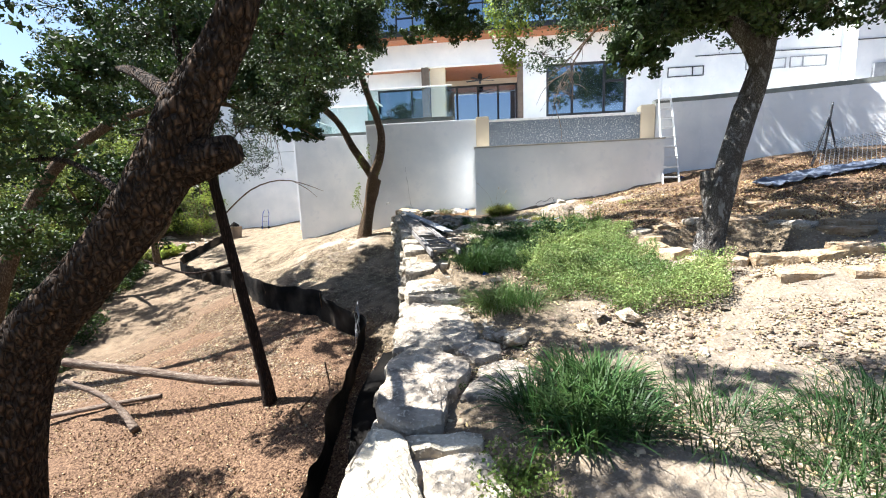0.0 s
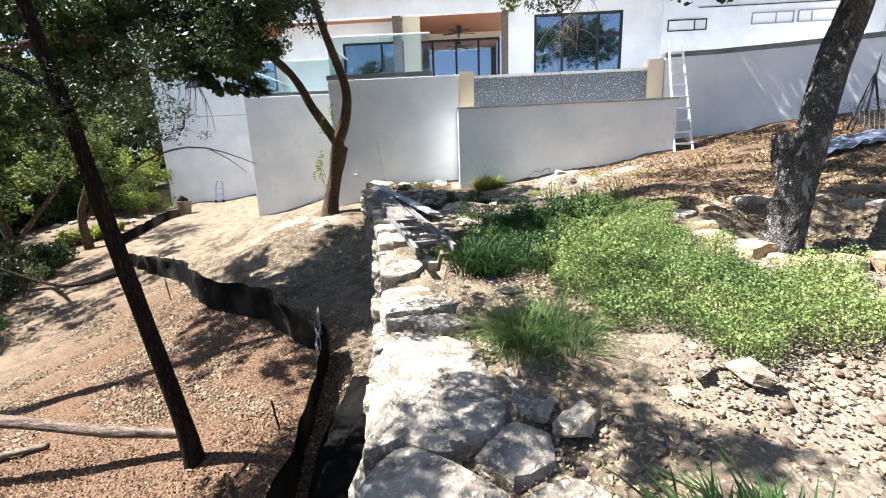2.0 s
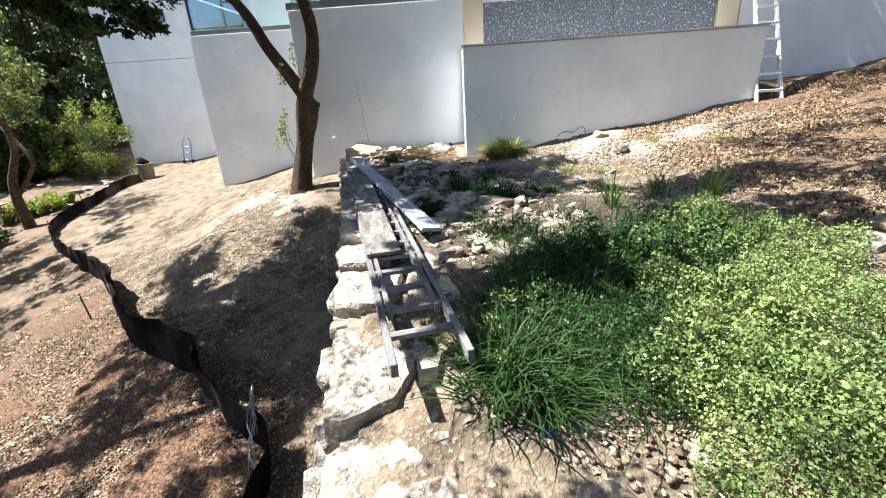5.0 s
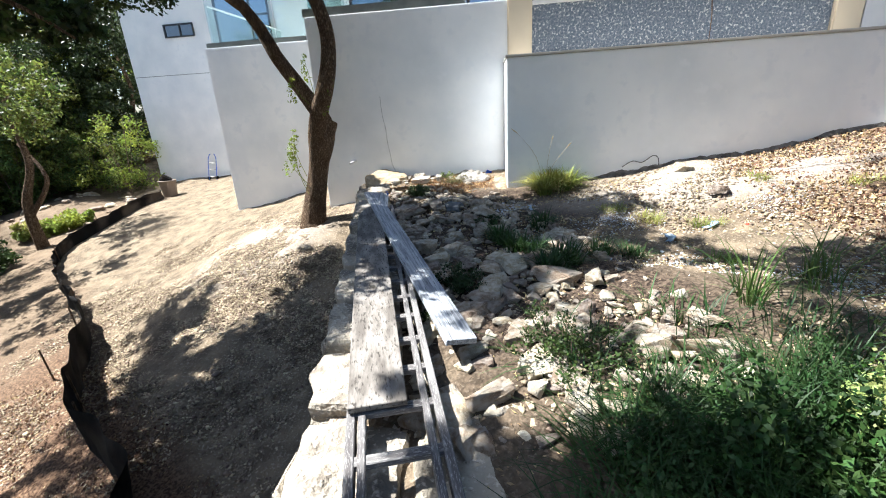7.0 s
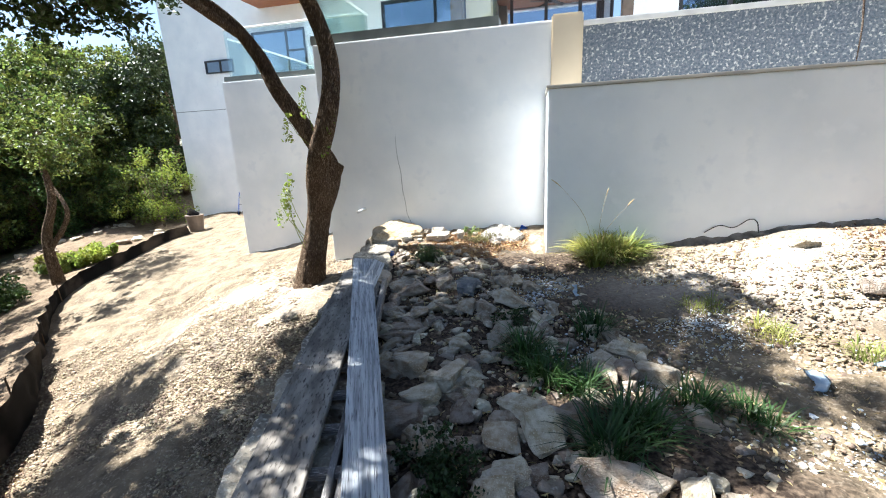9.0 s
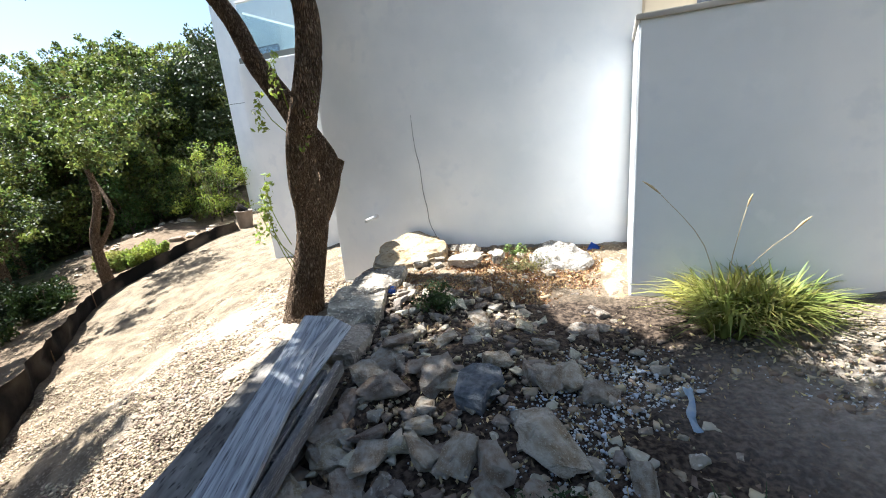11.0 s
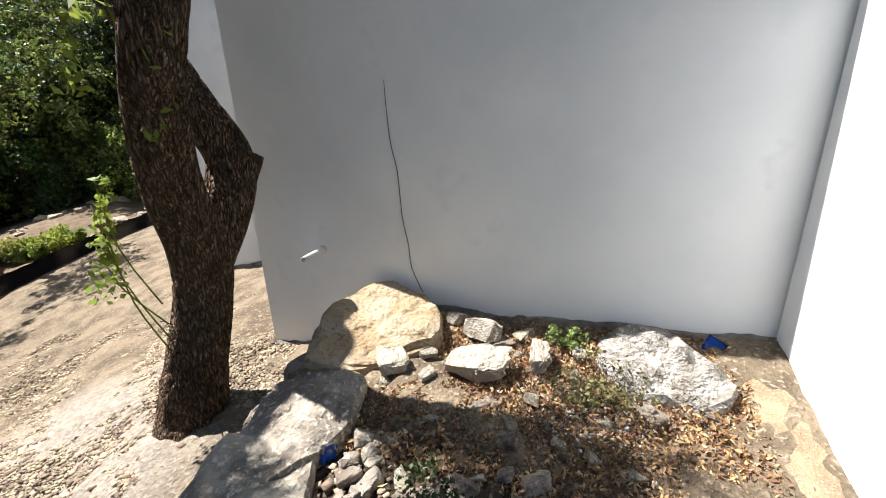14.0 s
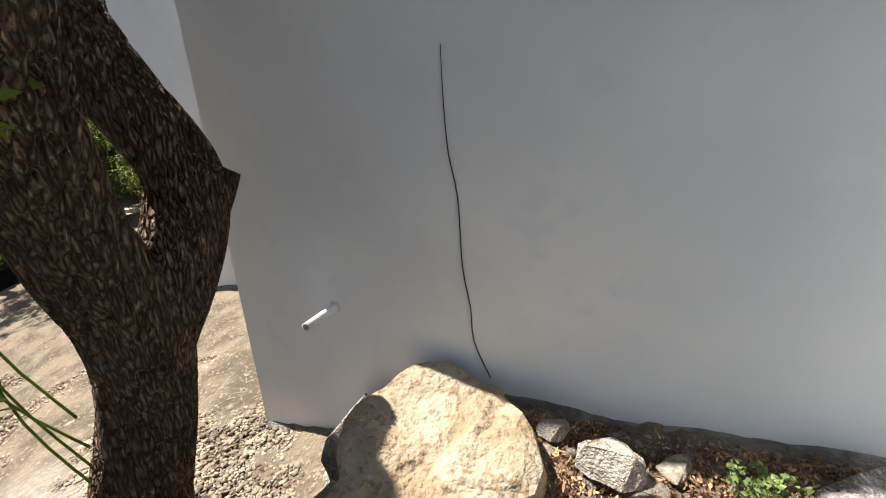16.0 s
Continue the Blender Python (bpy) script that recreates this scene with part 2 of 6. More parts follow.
M = {
    "stucco": mat("white_stucco", (0.90, 0.90, 0.885), 0.9, (0.76, 0.78, 0.785), 1.1, 6, 0.45, third=(0.835, 0.845, 0.845), dist=0.012, spread=(0.36, 0.72)),
    "cream": mat("cream_stucco", (0.72, 0.62, 0.46), 0.9, (0.68, 0.58, 0.43), 2, 120, 0.3, dist=0.006),
    "cap_stone": mat("pale_coping", (0.55, 0.52, 0.47), 0.85, None, 3, 60, 0.3),
    "cap": mat("grey_metal_cap", (0.17, 0.18, 0.16), 0.6, (0.24, 0.25, 0.22), 2.5, 60, 0.1, metal=0.2),
    "pebble_dash": mat("pebble_dash", (0.20, 0.23, 0.27), 0.75, (0.10, 0.13, 0.17), 30, 26, 0.9, third=(0.62, 0.63, 0.62), dist=0.03),
    "wood": mat("cedar_soffit", (0.36, 0.13, 0.045), 0.5, (0.27, 0.09, 0.03), 6, 50, 0.1, stretch=(0.4, 6, 6)),
    "dark": mat("dark_frame", (0.025, 0.025, 0.028), 0.45, None, 6, 50, 0.05),
    "brownpost": mat("bronze_post", (0.16, 0.12, 0.09), 0.6, None, 6, 50, 0.05),
    "white": mat("white_paint", (0.8, 0.8, 0.78), 0.6, (0.7, 0.7, 0.68), 6, 50, 0.1),
    "gloss_white": mat("gloss_white_paint", (0.92, 0.92, 0.9), 0.5, None, 6, 50, 0.05),
    "greyvent": mat("grey_grille", (0.35, 0.36, 0.37), 0.5, None, 6, 50, 0.05),
    "pane": pane_mat("coated_glass"),
    "slot_pane": pane_mat("slot_glass", (0.05, 0.055, 0.06), 0.12),
    "rail_glass": clear_mat("clear_glass"),
    "stone": mat("limestone", (0.42, 0.365, 0.285), 0.95, (0.22, 0.19, 0.15), 4.5, 34, 1.0, third=(0.60, 0.54, 0.44), vary=0.16, dist=0.05, spread=(0.44, 0.58)),
    "warmstone": mat("warm_limestone", (0.30, 0.215, 0.125), 0.95, (0.37, 0.30, 0.21), 5.5, 30, 1.0, third=(0.24, 0.16, 0.09), vary=0.12, dist=0.05),
    "footing": mat("rough_mortar", (0.26, 0.235, 0.20), 0.95, (0.13, 0.115, 0.095), 9, 50, 1.0, dist=0.03),
    "dark_stone": mat("dark_aggregate", (0.10, 0.105, 0.11), 0.9, (0.16, 0.165, 0.17), 30, 90, 0.8),
    "palestone": mat("pale_limestone", (0.52, 0.46, 0.37), 0.95, (0.36, 0.29, 0.2), 5.5, 30, 1.0, third=(0.62, 0.57, 0.49), vary=0.1, dist=0.05, spread=(0.5, 0.66)),
    "crumbly": mat("crumbling_limestone", (0.44, 0.41, 0.36), 0.95, (0.22, 0.195, 0.16), 12, 48, 1.0, third=(0.56, 0.53, 0.48), dist=0.06),
    "sand": mat("pale_sand", (0.36, 0.27, 0.165), 0.95, (0.25, 0.175, 0.11), 7, 90, 0.8, third=(0.45, 0.36, 0.24), dist=0.03),
    "rubble": mat("rubble_stone", (0.50, 0.44, 0.355), 0.95, (0.30, 0.225, 0.15), 5, 40, 1.0, third=(0.50, 0.44, 0.34), vary=0.35, dist=0.04),
    "smallrubble": mat("small_rubble", (0.42, 0.37, 0.29), 0.95, (0.24, 0.20, 0.15), 5, 40, 1.0, third=(0.5, 0.45, 0.37), tint=0.5, dist=0.03),
    "gravel": mat("gravel", (0.40, 0.315, 0.22), 0.95, (0.19, 0.145, 0.10), 6, 80, 0.4, tint=0.5),
    "chips": mat("wood_chips", (0.36, 0.245, 0.155), 0.9, (0.15, 0.085, 0.048), 9, 90, 0.3, tint=0.75),
    "rustleaf": mat("rusty_leaves", (0.46, 0.29, 0.155), 0.9, (0.26, 0.145, 0.07), 9, 90, 0.0, tint=0.5),
    "leafmould": mat("leaf_mould", (0.40, 0.26, 0.155), 0.9, (0.17, 0.10, 0.055), 9, 90, 0.0, tint=0.75),
    "straw": mat("dry_straw", (0.50, 0.40, 0.22), 0.9, (0.42, 0.30, 0.15), 6, 90, 0.0, tint=0.4),
    "bark": mat("bark", (0.34, 0.225, 0.14), 0.95, (0.20, 0.13, 0.08), 7, 40, 1.0, third=(0.42, 0.30, 0.20), dist=0.06, stretch=(1.6, 1.6, 0.32), plates=32),
    # darker bark copy for the leaning trunk, its shade put into the colour
    "shadebark": mat("shade_dark_bark", (0.15, 0.095, 0.06), 0.95, (0.05, 0.033, 0.022), 6, 30, 1.0, third=(0.11, 0.08, 0.06), dist=0.05, stretch=(1.5, 1.5, 0.5), plates=16),
    "greybark": mat("grey_bark", (0.38, 0.35, 0.31), 0.95, (0.19, 0.165, 0.14), 4, 9, 1.0, third=(0.46, 0.45, 0.42), dist=0.02, stretch=(1.6, 1.6, 0.6), plates=34),
    "cedarbark": mat("cedar_bark", (0.075, 0.045, 0.032), 0.95, (0.04, 0.025, 0.018), 6, 60, 1.0, dist=0.02, stretch=(3, 3, 0.3), plates=16),
    "deadwood": mat("dead_wood", (0.20, 0.15, 0.11), 0.9, (0.09, 0.06, 0.045), 9, 40, 1.0, third=(0.34, 0.29, 0.24), dist=0.02, stretch=(0.5, 3, 3)),
    "greywood": mat("weathered_wood", (0.26, 0.235, 0.205), 0.9, (0.12, 0.105, 0.09), 4, 22, 1.0, third=(0.06, 0.052, 0.045), dist=0.008, vary=0.08, stretch=(3.2, 0.9, 3.2)),
    "railwood": mat("ladder_wood", (0.20, 0.19, 0.18), 0.9, (0.11, 0.10, 0.095), 5, 50, 0.7, third=(0.4, 0.38, 0.35), dist=0.008, vary=0.08, stretch=(6, 0.6, 6)),
    "whitewood": mat("whitewashed_wood", (0.46, 0.475, 0.49), 0.88, (0.24, 0.25, 0.265), 5, 22, 1.0, third=(0.10, 0.10, 0.105), dist=0.01, spread=(0.42, 0.62), stretch=(9, 0.35, 9)),
    # silt fabric without pale patches, its black also holding the shadow by the wall
    "siltshadow": mat("shadow_black_silt_fabric", (0.008, 0.0075, 0.0075), 0.85, (0.02, 0.017, 0.014), 3, 120, 0.6, dist=0.01),
    "silt": mat("black_silt_fabric", (0.008, 0.0075, 0.0075), 0.85, (0.075, 0.062, 0.05), 1.1, 120, 0.6, dist=0.01, spread=(0.47, 0.66)),
    "bluetarp": mat("blue_tarp", (0.10, 0.13, 0.20), 0.4, (0.25, 0.28, 0.34), 3, 40, 0.6),
    "blue": mat("blue_plastic", (0.01, 0.10, 0.55), 0.4, None, 8, 50, 0.1),
    "red": mat("red_plastic", (0.6, 0.05, 0.02), 0.4, None, 8, 50, 0.1),
    "pvc": mat("white_pvc", (0.78, 0.76, 0.72), 0.35, None, 6, 60, 0.05),
    "film": mat("pale_blue_film", (0.42, 0.56, 0.70), 0.45, (0.62, 0.70, 0.76), 14, 60, 0.4),
    "steel": mat("galvanised_wire", (0.28, 0.27, 0.26), 0.4, None, 6, 60, 0.0, metal=0.8),
    "paper": mat("litter", (0.50, 0.54, 0.58), 0.8, (0.62, 0.62, 0.60), 9, 60, 0.3, tint=0.2),
    "oak": leaf_mat("oak_leaves", (0.055, 0.085, 0.018), (0.022, 0.042, 0.010), glow=0.22),
    "woodleaf": leaf_mat("woodland_leaves", (0.19, 0.215, 0.045), (0.045, 0.07, 0.016), tint=0.6, glow=0.4),
    "oakyellow": leaf_mat("young_oak_leaves", (0.28, 0.32, 0.05), (0.16, 0.22, 0.04), glow=0.5),
    "cedar": leaf_mat("cedar_needles", (0.05, 0.07, 0.02), (0.025, 0.04, 0.012), glow=0.15),
    "cover": leaf_mat("groundcover_leaves", (0.28, 0.335, 0.105), (0.11, 0.165, 0.045), tint=0.5, glow=0.25),
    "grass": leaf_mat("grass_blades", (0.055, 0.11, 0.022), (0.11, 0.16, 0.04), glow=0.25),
    # dark green clumps, and the shaded undergrowth with its shade put into the colour
    "darkgrass": leaf_mat("shade_dark_grass_blades", (0.018, 0.045, 0.01), (0.042, 0.085, 0.018), glow=0.2),
    # lit copy of the yellow-green grass, with sunlight put into its colour
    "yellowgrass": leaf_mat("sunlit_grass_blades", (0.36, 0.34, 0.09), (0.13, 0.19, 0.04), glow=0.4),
    "drygreen": leaf_mat("dry_green_leaves", (0.28, 0.25, 0.10), (0.14, 0.13, 0.05), glow=0.25),
    "ground": ground_mat(),
}


# ---- builders ----
def part(name, bm, material, parent=None, label="", smooth=False):
    me = bpy.data.meshes.new(name)
    bm.to_mesh(me)
    bm.free()
    if smooth:
        me.shade_smooth()
    me.materials.append(M[material])
    ob = new(name, me)
    if parent:
        ob.parent = parent
    return tagged(ob, label) if label else ob


def sheet(name, verts, faces, material, parent=None, smooth=False):
    me = bpy.data.meshes.new(name)
    k = faces.shape[1]
    me.vertices.add(len(verts))
    me.vertices.foreach_set("co", np.ascontiguousarray(verts, dtype=np.float32).ravel())
    me.loops.add(faces.size)
    me.loops.foreach_set("vertex_index", np.ascontiguousarray(faces, dtype=np.int32).ravel())
    me.polygons.add(len(faces))
    me.polygons.foreach_set("loop_start", np.arange(0, faces.size, k, dtype=np.int32))
    me.polygons.foreach_set("loop_total", np.full(len(faces), k, dtype=np.int32))
    me.update(calc_edges=True)
    me.validate()
    if smooth:
        me.shade_smooth()
    me.materials.append(M[material])
    ob = new(name, me)
    if parent:
        ob.parent = parent
    return ob


def bbox(bm, x0, x1, y0, y1, z0, z1):
    v = [bm.verts.new((x, y, z)) for x in (x0, x1) for y in (y0, y1) for z in (z0, z1)]
    for f in ((0, 1, 3, 2), (4, 6, 7, 5), (0, 4, 5, 1), (2, 3, 7, 6), (0, 2, 6, 4), (1, 5, 7, 3)):
        bm.faces.new([v[i] for i in f])
    return v


def box(name, material, x0, x1, y0, y1, z0, z1, parent=None, label="", bevel=0.0):
    bm = bmesh.new()
    bbox(bm, x0, x1, y0, y1, z0, z1)
    if bevel:
        bmesh.ops.bevel(bm, geom=bm.edges[:], offset=bevel, segments=2, affect="EDGES")
    return part(name, bm, material, parent, label)


def tube(points, radii, seg=10, rough=0.0, seed=0, cap=True, ridged=False):
    """A bmesh of a bent, tapered limb along points."""
    bm = bmesh.new()
    rnd = random.Random(seed)
    pts = [Vector(p) for p in points]
    rings = []
    ref = Vector((0.3, 1, 0.1))
    travel = [0.0]
    for a, b in zip(pts, pts[1:]):
        travel.append(travel[-1] + (b - a).length)
    for i, p in enumerate(pts):
        d = (pts[min(i + 1, len(pts) - 1)] - pts[max(i - 1, 0)]).normalized()
        u = d.cross(ref).normalized()
        w = d.cross(u)
        ring = []
        for k in range(seg):
            a = 2 * math.pi * k / seg
            groove = 0.0
            if ridged:
                q = noise.noise(Vector((math.cos(a) * 2.6 / 0.2 * radii[i] * 3.2, math.sin(a) * 2.6 / 0.2 * radii[i] * 3.2, travel[i] * 5.5 + seed)))
                groove = 0.010 - 0.06 * max(0.0, 0.4 - abs(q) * 3.0)
            r = groove + radii[i] * (1 + rough * (noise.noise(Vector((math.cos(a) * 1.6, math.sin(a) * 1.6, p.length * 2 + seed))) + (0 if ridged else rnd.uniform(-0.25, 0.25))))
            ring.append(bm.verts.new(p + u * (r * math.cos(a)) + w * (r * math.sin(a))))
        rings.append(ring)
    for a, b in zip(rings, rings[1:]):
        for k in range(seg):
            bm.faces.new((a[k], a[(k + 1) % seg], b[(k + 1) % seg], b[k]))
    if cap:
        bm.faces.new(rings[0][::-1])
        bm.faces.new(rings[-1])
    return bm


def spline(points, radii, step=0.15):
    """Points and radii resampled along a smooth line."""
    pts = [Vector(p) for p in points]
    out, rad = [], []
    for i in range(len(pts) - 1):
        p0, p1, p2, p3 = pts[max(i - 1, 0)], pts[i], pts[i + 1], pts[min(i + 2, len(pts) - 1)]
        n = max(2, int((p2 - p1).length / step))
        for k in range(n):
            t = k / n
            out.append(0.5 * ((2 * p1) + (p2 - p0) * t + (2 * p0 - 5 * p1 + 4 * p2 - p3) * t * t + (3 * p1 - p0 - 3 * p2 + p3) * t ** 3))
            rad.append(radii[i] + (radii[i + 1] - radii[i]) * t)
    out.append(pts[-1])
    rad.append(radii[-1])
    return out, rad


def limb(name, material, points, radii, parent=None, seg=12, rough=0.12, seed=0, step=0.12, label="", ridged=False):
    p, r = spline(points, radii, step)
    return part(name, tube(p, r, seg, rough, seed, True, ridged), material, parent, label, smooth=True)


def leaf_cloud(rng, centres, per, spread, size, flat=0.75, aspect=0.55):
    """Vertices and faces of many small folded leaves around the centres (N x 4: x, y, z, radius)."""
    c = np.repeat(np.asarray(centres, float), per, axis=0)
    n = len(c)
    d = rng.normal(size=(n, 3))
    d /= np.linalg.norm(d, axis=1)[:, None]
    rad = c[:, 3] * spread * rng.random(n) ** 0.45
    pos = c[:, :3] + d * rad[:, None] * np.array([1, 1, flat])
    u = rng.normal(size=(n, 3))
    u /= np.linalg.norm(u, axis=1)[:, None]
    w = np.cross(u, rng.normal(size=(n, 3)))
    w /= np.linalg.norm(w, axis=1)[:, None]
    s = size * (0.6 + 0.8 * rng.random(n))[:, None]
    nrm = np.cross(u, w)
    v = np.stack([pos - u * s * 0.5, pos + w * s * aspect * 0.5 + nrm * s * 0.12, pos + u * s * 0.5, pos - w * s * aspect * 0.5 + nrm * s * 0.12], axis=1).reshape(-1, 3)
    f = np.arange(n * 4).reshape(n, 4)
    return v, f


def blades(rng, roots, per, height, width, lean=0.6, spread=0.12):
    """Curved grass blades from the roots (N x 3)."""
    r = np.repeat(np.asarray(roots, float), per, axis=0)
    n = len(r)
    a = rng.random(n) * 2 * np.pi
    out = np.stack([np.cos(a), np.sin(a), np.zeros(n)], 1)
    side = np.stack([-np.sin(a), np.cos(a), np.zeros(n)], 1)
    h = (height * (0.45 + 0.75 * rng.random(n)))[:, None]
    le = (lean * (0.2 + rng.random(n)))[:, None]
    base = r + out * (spread * rng.random(n) ** 0.6)[:, None]
    w = (width * (0.6 + 0.6 * rng.random(n)))[:, None]
    rows = []
    for t, k in ((0, 1.0), (0.4, 0.9), (0.75, 0.6), (1.0, 0.08)):
        c = base + out * (h * le * t ** 1.7) + np.array([0, 0, 1]) * h * (t - 0.45 * le * t ** 2.4)
        rows += [c - side * w * k * 0.5, c + side * w * k * 0.5]
    v = np.stack(rows, axis=1).reshape(-1, 3)
    q = np.arange(n)[:, None] * 8
    f = np.concatenate([q + np.array([[0, 1, 3, 2]]), q + np.array([[2, 3, 5, 4]]), q + np.array([[4, 5, 7, 6]])], axis=0)
    return v, f


ICO_V = np.array([(x, y, z) for x in (-0.8, 0.8) for y in (-0.8, 0.8) for z in (-0.8, 0.8)])
ICO_F = np.array([(0, 1, 3, 2), (4, 6, 7, 5), (0, 4, 5, 1), (2, 3, 7, 6), (0, 2, 6, 4), (1, 5, 7, 3)])


def pebbles(rng, pos, size, squash=0.55):
    """Many small angular stones as one mesh."""
    n = len(pos)
    s = size * np.exp(rng.normal(size=n) * 0.4)
    k = ICO_V[None] * (0.45 + 0.75 * rng.random((n, len(ICO_V), 3)))
    k = k * (s[:, None] * np.stack([0.7 + 0.6 * rng.random(n), 0.7 + 0.6 * rng.random(n), squash * (0.7 + 0.6 * rng.random(n))], 1))[:, None]
    a = rng.random(n) * 2 * np.pi
    ca, sa = np.cos(a)[:, None], np.sin(a)[:, None]
    x, y = k[:, :, 0] * ca - k[:, :, 1] * sa, k[:, :, 0] * sa + k[:, :, 1] * ca
    v = np.stack([x, y, k[:, :, 2]], 2) + np.asarray(pos)[:, None]
    f = (ICO_F[None] + (np.arange(n) * len(ICO_V))[:, None, None]).reshape(-1, 4)
    return v.reshape(-1, 3), f


def rock_mesh(name, seed, material, sx=1.0, sy=1.0, sz=0.6, sub=2, jag=0.35, flat=0.0):
    """A broken, angular stone about one metre across, to be scaled."""
    bm = bmesh.new()
    rnd = random.Random(seed)
    for _ in range(15):
        d = Vector((rnd.gauss(0, 1), rnd.gauss(0, 1), rnd.gauss(0, 0.9))).normalized()
        d = Vector([math.copysign(abs(q) ** 0.6, q) for q in d]) * rnd.uniform(0.36, 0.46)
        bm.verts.new((d.x * sx, d.y * sy, d.z * sz * rnd.uniform(0.8, 1.0)))
    hull = bmesh.ops.convex_hull(bm, input=bm.verts[:])
    bmesh.ops.delete(bm, geom=[v for v in set(hull["geom_interior"] + hull["geom_unused"]) if isinstance(v, bmesh.types.BMVert)], context="VERTS")
    bmesh.ops.bevel(bm, geom=bm.edges[:], offset=0.025, segments=1, affect="EDGES", clamp_overlap=True)
    bmesh.ops.triangulate(bm, faces=bm.faces[:])
    bmesh.ops.subdivide_edges(bm, edges=[e for e in bm.edges if e.calc_length() > 0.12], cuts=2, use_grid_fill=False)
    for v in bm.verts:
        v.co += v.co.normalized() * (noise.noise(v.co * 6 + Vector((seed, 0, 0))) * jag * 0.11 + noise.noise(v.co * 17 + Vector((seed, 3, 0))) * jag * 0.05)
    me = bpy.data.meshes.new(name)
    bm.to_mesh(me)
    bm.free()
    me.materials.append(M[material])
    return me


def slab(outline, top, thick, seed=0, rough=0.02, name="capstone", material="stone", parent=None, slope=(0, 0)):
    """A flat quarried stone with an uneven edge: outline in plan, top height."""
    rnd = random.Random(seed)
    pts = [Vector((x, y)) for x, y in outline]
    c = sum(pts, Vector((0, 0))) / len(pts)
    ring = []
    for i, p in enumerate(pts):
        q = pts[(i + 1) % len(pts)]
        n = max(2, int((q - p).length / 0.085))
        for k in range(n):
            s = p.lerp(q, k / n)
            d = (s - c).normalized()
            s = s + d * (noise.noise(Vector((s.x * 5, s.y * 5, seed))) * 0.05 - (0.02 if k == 0 else 0))
            ring.append(s)
    bm = bmesh.new()

    def height(s, k):
        return top + slope[0] * (s.x - c.x) + slope[1] * (s.y - c.y) + rough * 1.8 * noise.noise(Vector((s.x * 3, s.y * 3, seed * 1.7))) + rough * 0.9 * noise.noise(Vector((s.x * 9, s.y * 9, seed))) + rough * 0.5 * noise.noise(Vector((s.x * 21, s.y * 21, seed))) - k

    rows = []
    for scale, drop in ((0.93, thick), (0.985, thick * 0.55), (1.0, 0.045), (0.965, 0.008), (0.8, 0), (0.6, 0), (0.4, 0), (0.2, 0)):
        row = []
        for s in ring:
            p = c + (s - c) * scale + Vector((rnd.uniform(-1, 1), rnd.uniform(-1, 1))) * 0.006
            row.append(bm.verts.new((p.x, p.y, height(p, drop))))
        rows.append(row)
    n = len(ring)
    for a, b in zip(rows, rows[1:]):
        for k in range(n):
            bm.faces.new((a[k], a[(k + 1) % n], b[(k + 1) % n], b[k]))
    mid = bm.verts.new((c.x, c.y, height(c, 0)))
    for k in range(n):
        bm.faces.new((rows[-1][k], rows[-1][(k + 1) % n], mid))
    bm.faces.new(rows[0][::-1])
    bm.normal_update()
    return part(name, bm, material, parent)


# ---- the lie of the land ----
UPPER = np.array([(2.1, -3, 0.15), (2.1, -0.6, 0.27), (1.9, 1.2, 0.36), (2.5, 1.95, 0.5), (4.2, 2, 0.62), (1.9, 3.4, 0.55), (4.6, 3.2, 0.78), (4.7, 5, 0.98), (2.7, 6.1, 0.94), (1.3, 5.6, 0.86), (0.3, 9.1, 1.0),
                  (3.4, 8, 0.95), (1.5, 10.8, 0.93), (2.1, 10.5, 0.91), (4, 9.9, 1.33), (7, 10.4, 1.76), (7.3, 9.8, 1.65), (9.9, 8.2, 2.0), (8.2, 11.8, 2.1), (11, 11, 2.5), (-0.5, 10.6, 1.0), (0.2, 11.6, 1.0), (1.2, 11.5, 1.05),
                  (-1, 10.9, 1.0), (8, 4, 1.15), (8, 0, 0.8), (12, 5, 1.9), (16, 9, 2.6), (4.9, 10.7, 1.36), (3.4, 10.7, 1.1), (1, 3.8, 0.8), (3, -3, 0.2)])
LOWER = np.array([(-2.3, 11.0, 0.40), (-2.9, 10.6, 0.22), (-1.45, 2.9, -1.25), (0.3, 1.5, -1.2), (0.5, -1, -1.25), (-1, -2, -1.4), (-2.35, 11.15, 0.28), (-5.9, 14.2, -0.12), (-13.5, 21, -0.3), (-9.9, 20.5, 0.0), (-4.6, 12, -0.08), (-2.25, 11.8, 0.42),
                  (-5.8, 11.3, -0.68), (-2.15, 7.8, -0.5), (-3.3, 7.6, -0.75), (-6, 9.1, -1.0), (-5.8, 6.4, -1.55), (-2, 4.6, -1.0), (-1.2, 8.4, -0.4), (0, 4.5, -0.9), (-4.5, 7.5, -1.0), (-7.5, 4, -2.0), (-5, 1, -1.9),
                  (-11.5, 15, -0.8), (-17, 17, -0.8), (-17, 24, 0.4), (-14, 8, -2.2), (-0.9, 9.9, 0.1), (-1.4, 11.3, 0.4), (-25, 25, 0.5), (-25, 5, -3.5), (-7.6, 16.5, -0.1)])
EDGE = ((-6, 1.3), (-0.6, 1.09), (0.1, 1.04), (1.3, 0.96), (2.0, 0.84), (2.8, 0.72), (3.6, 0.56), (5.0, 0.31), (6.0, 0.12), (8.4, -0.53), (9.7, -0.86), (10.9, -1.25), (11.9, -1.45), (12.4, -1.5))
TOPZ = ((-6, 0.3), (-0.6, 0.36), (1.3, 0.43), (2.2, 0.46), (3.0, 0.54), (3.7, 0.66), (4.5, 0.84), (6, 0.96), (9, 1.04), (10.9, 1.08), (12.4, 1.08))


def edge_x(y):
    return np.interp(y, [a for a, b in EDGE], [b for a, b in EDGE])


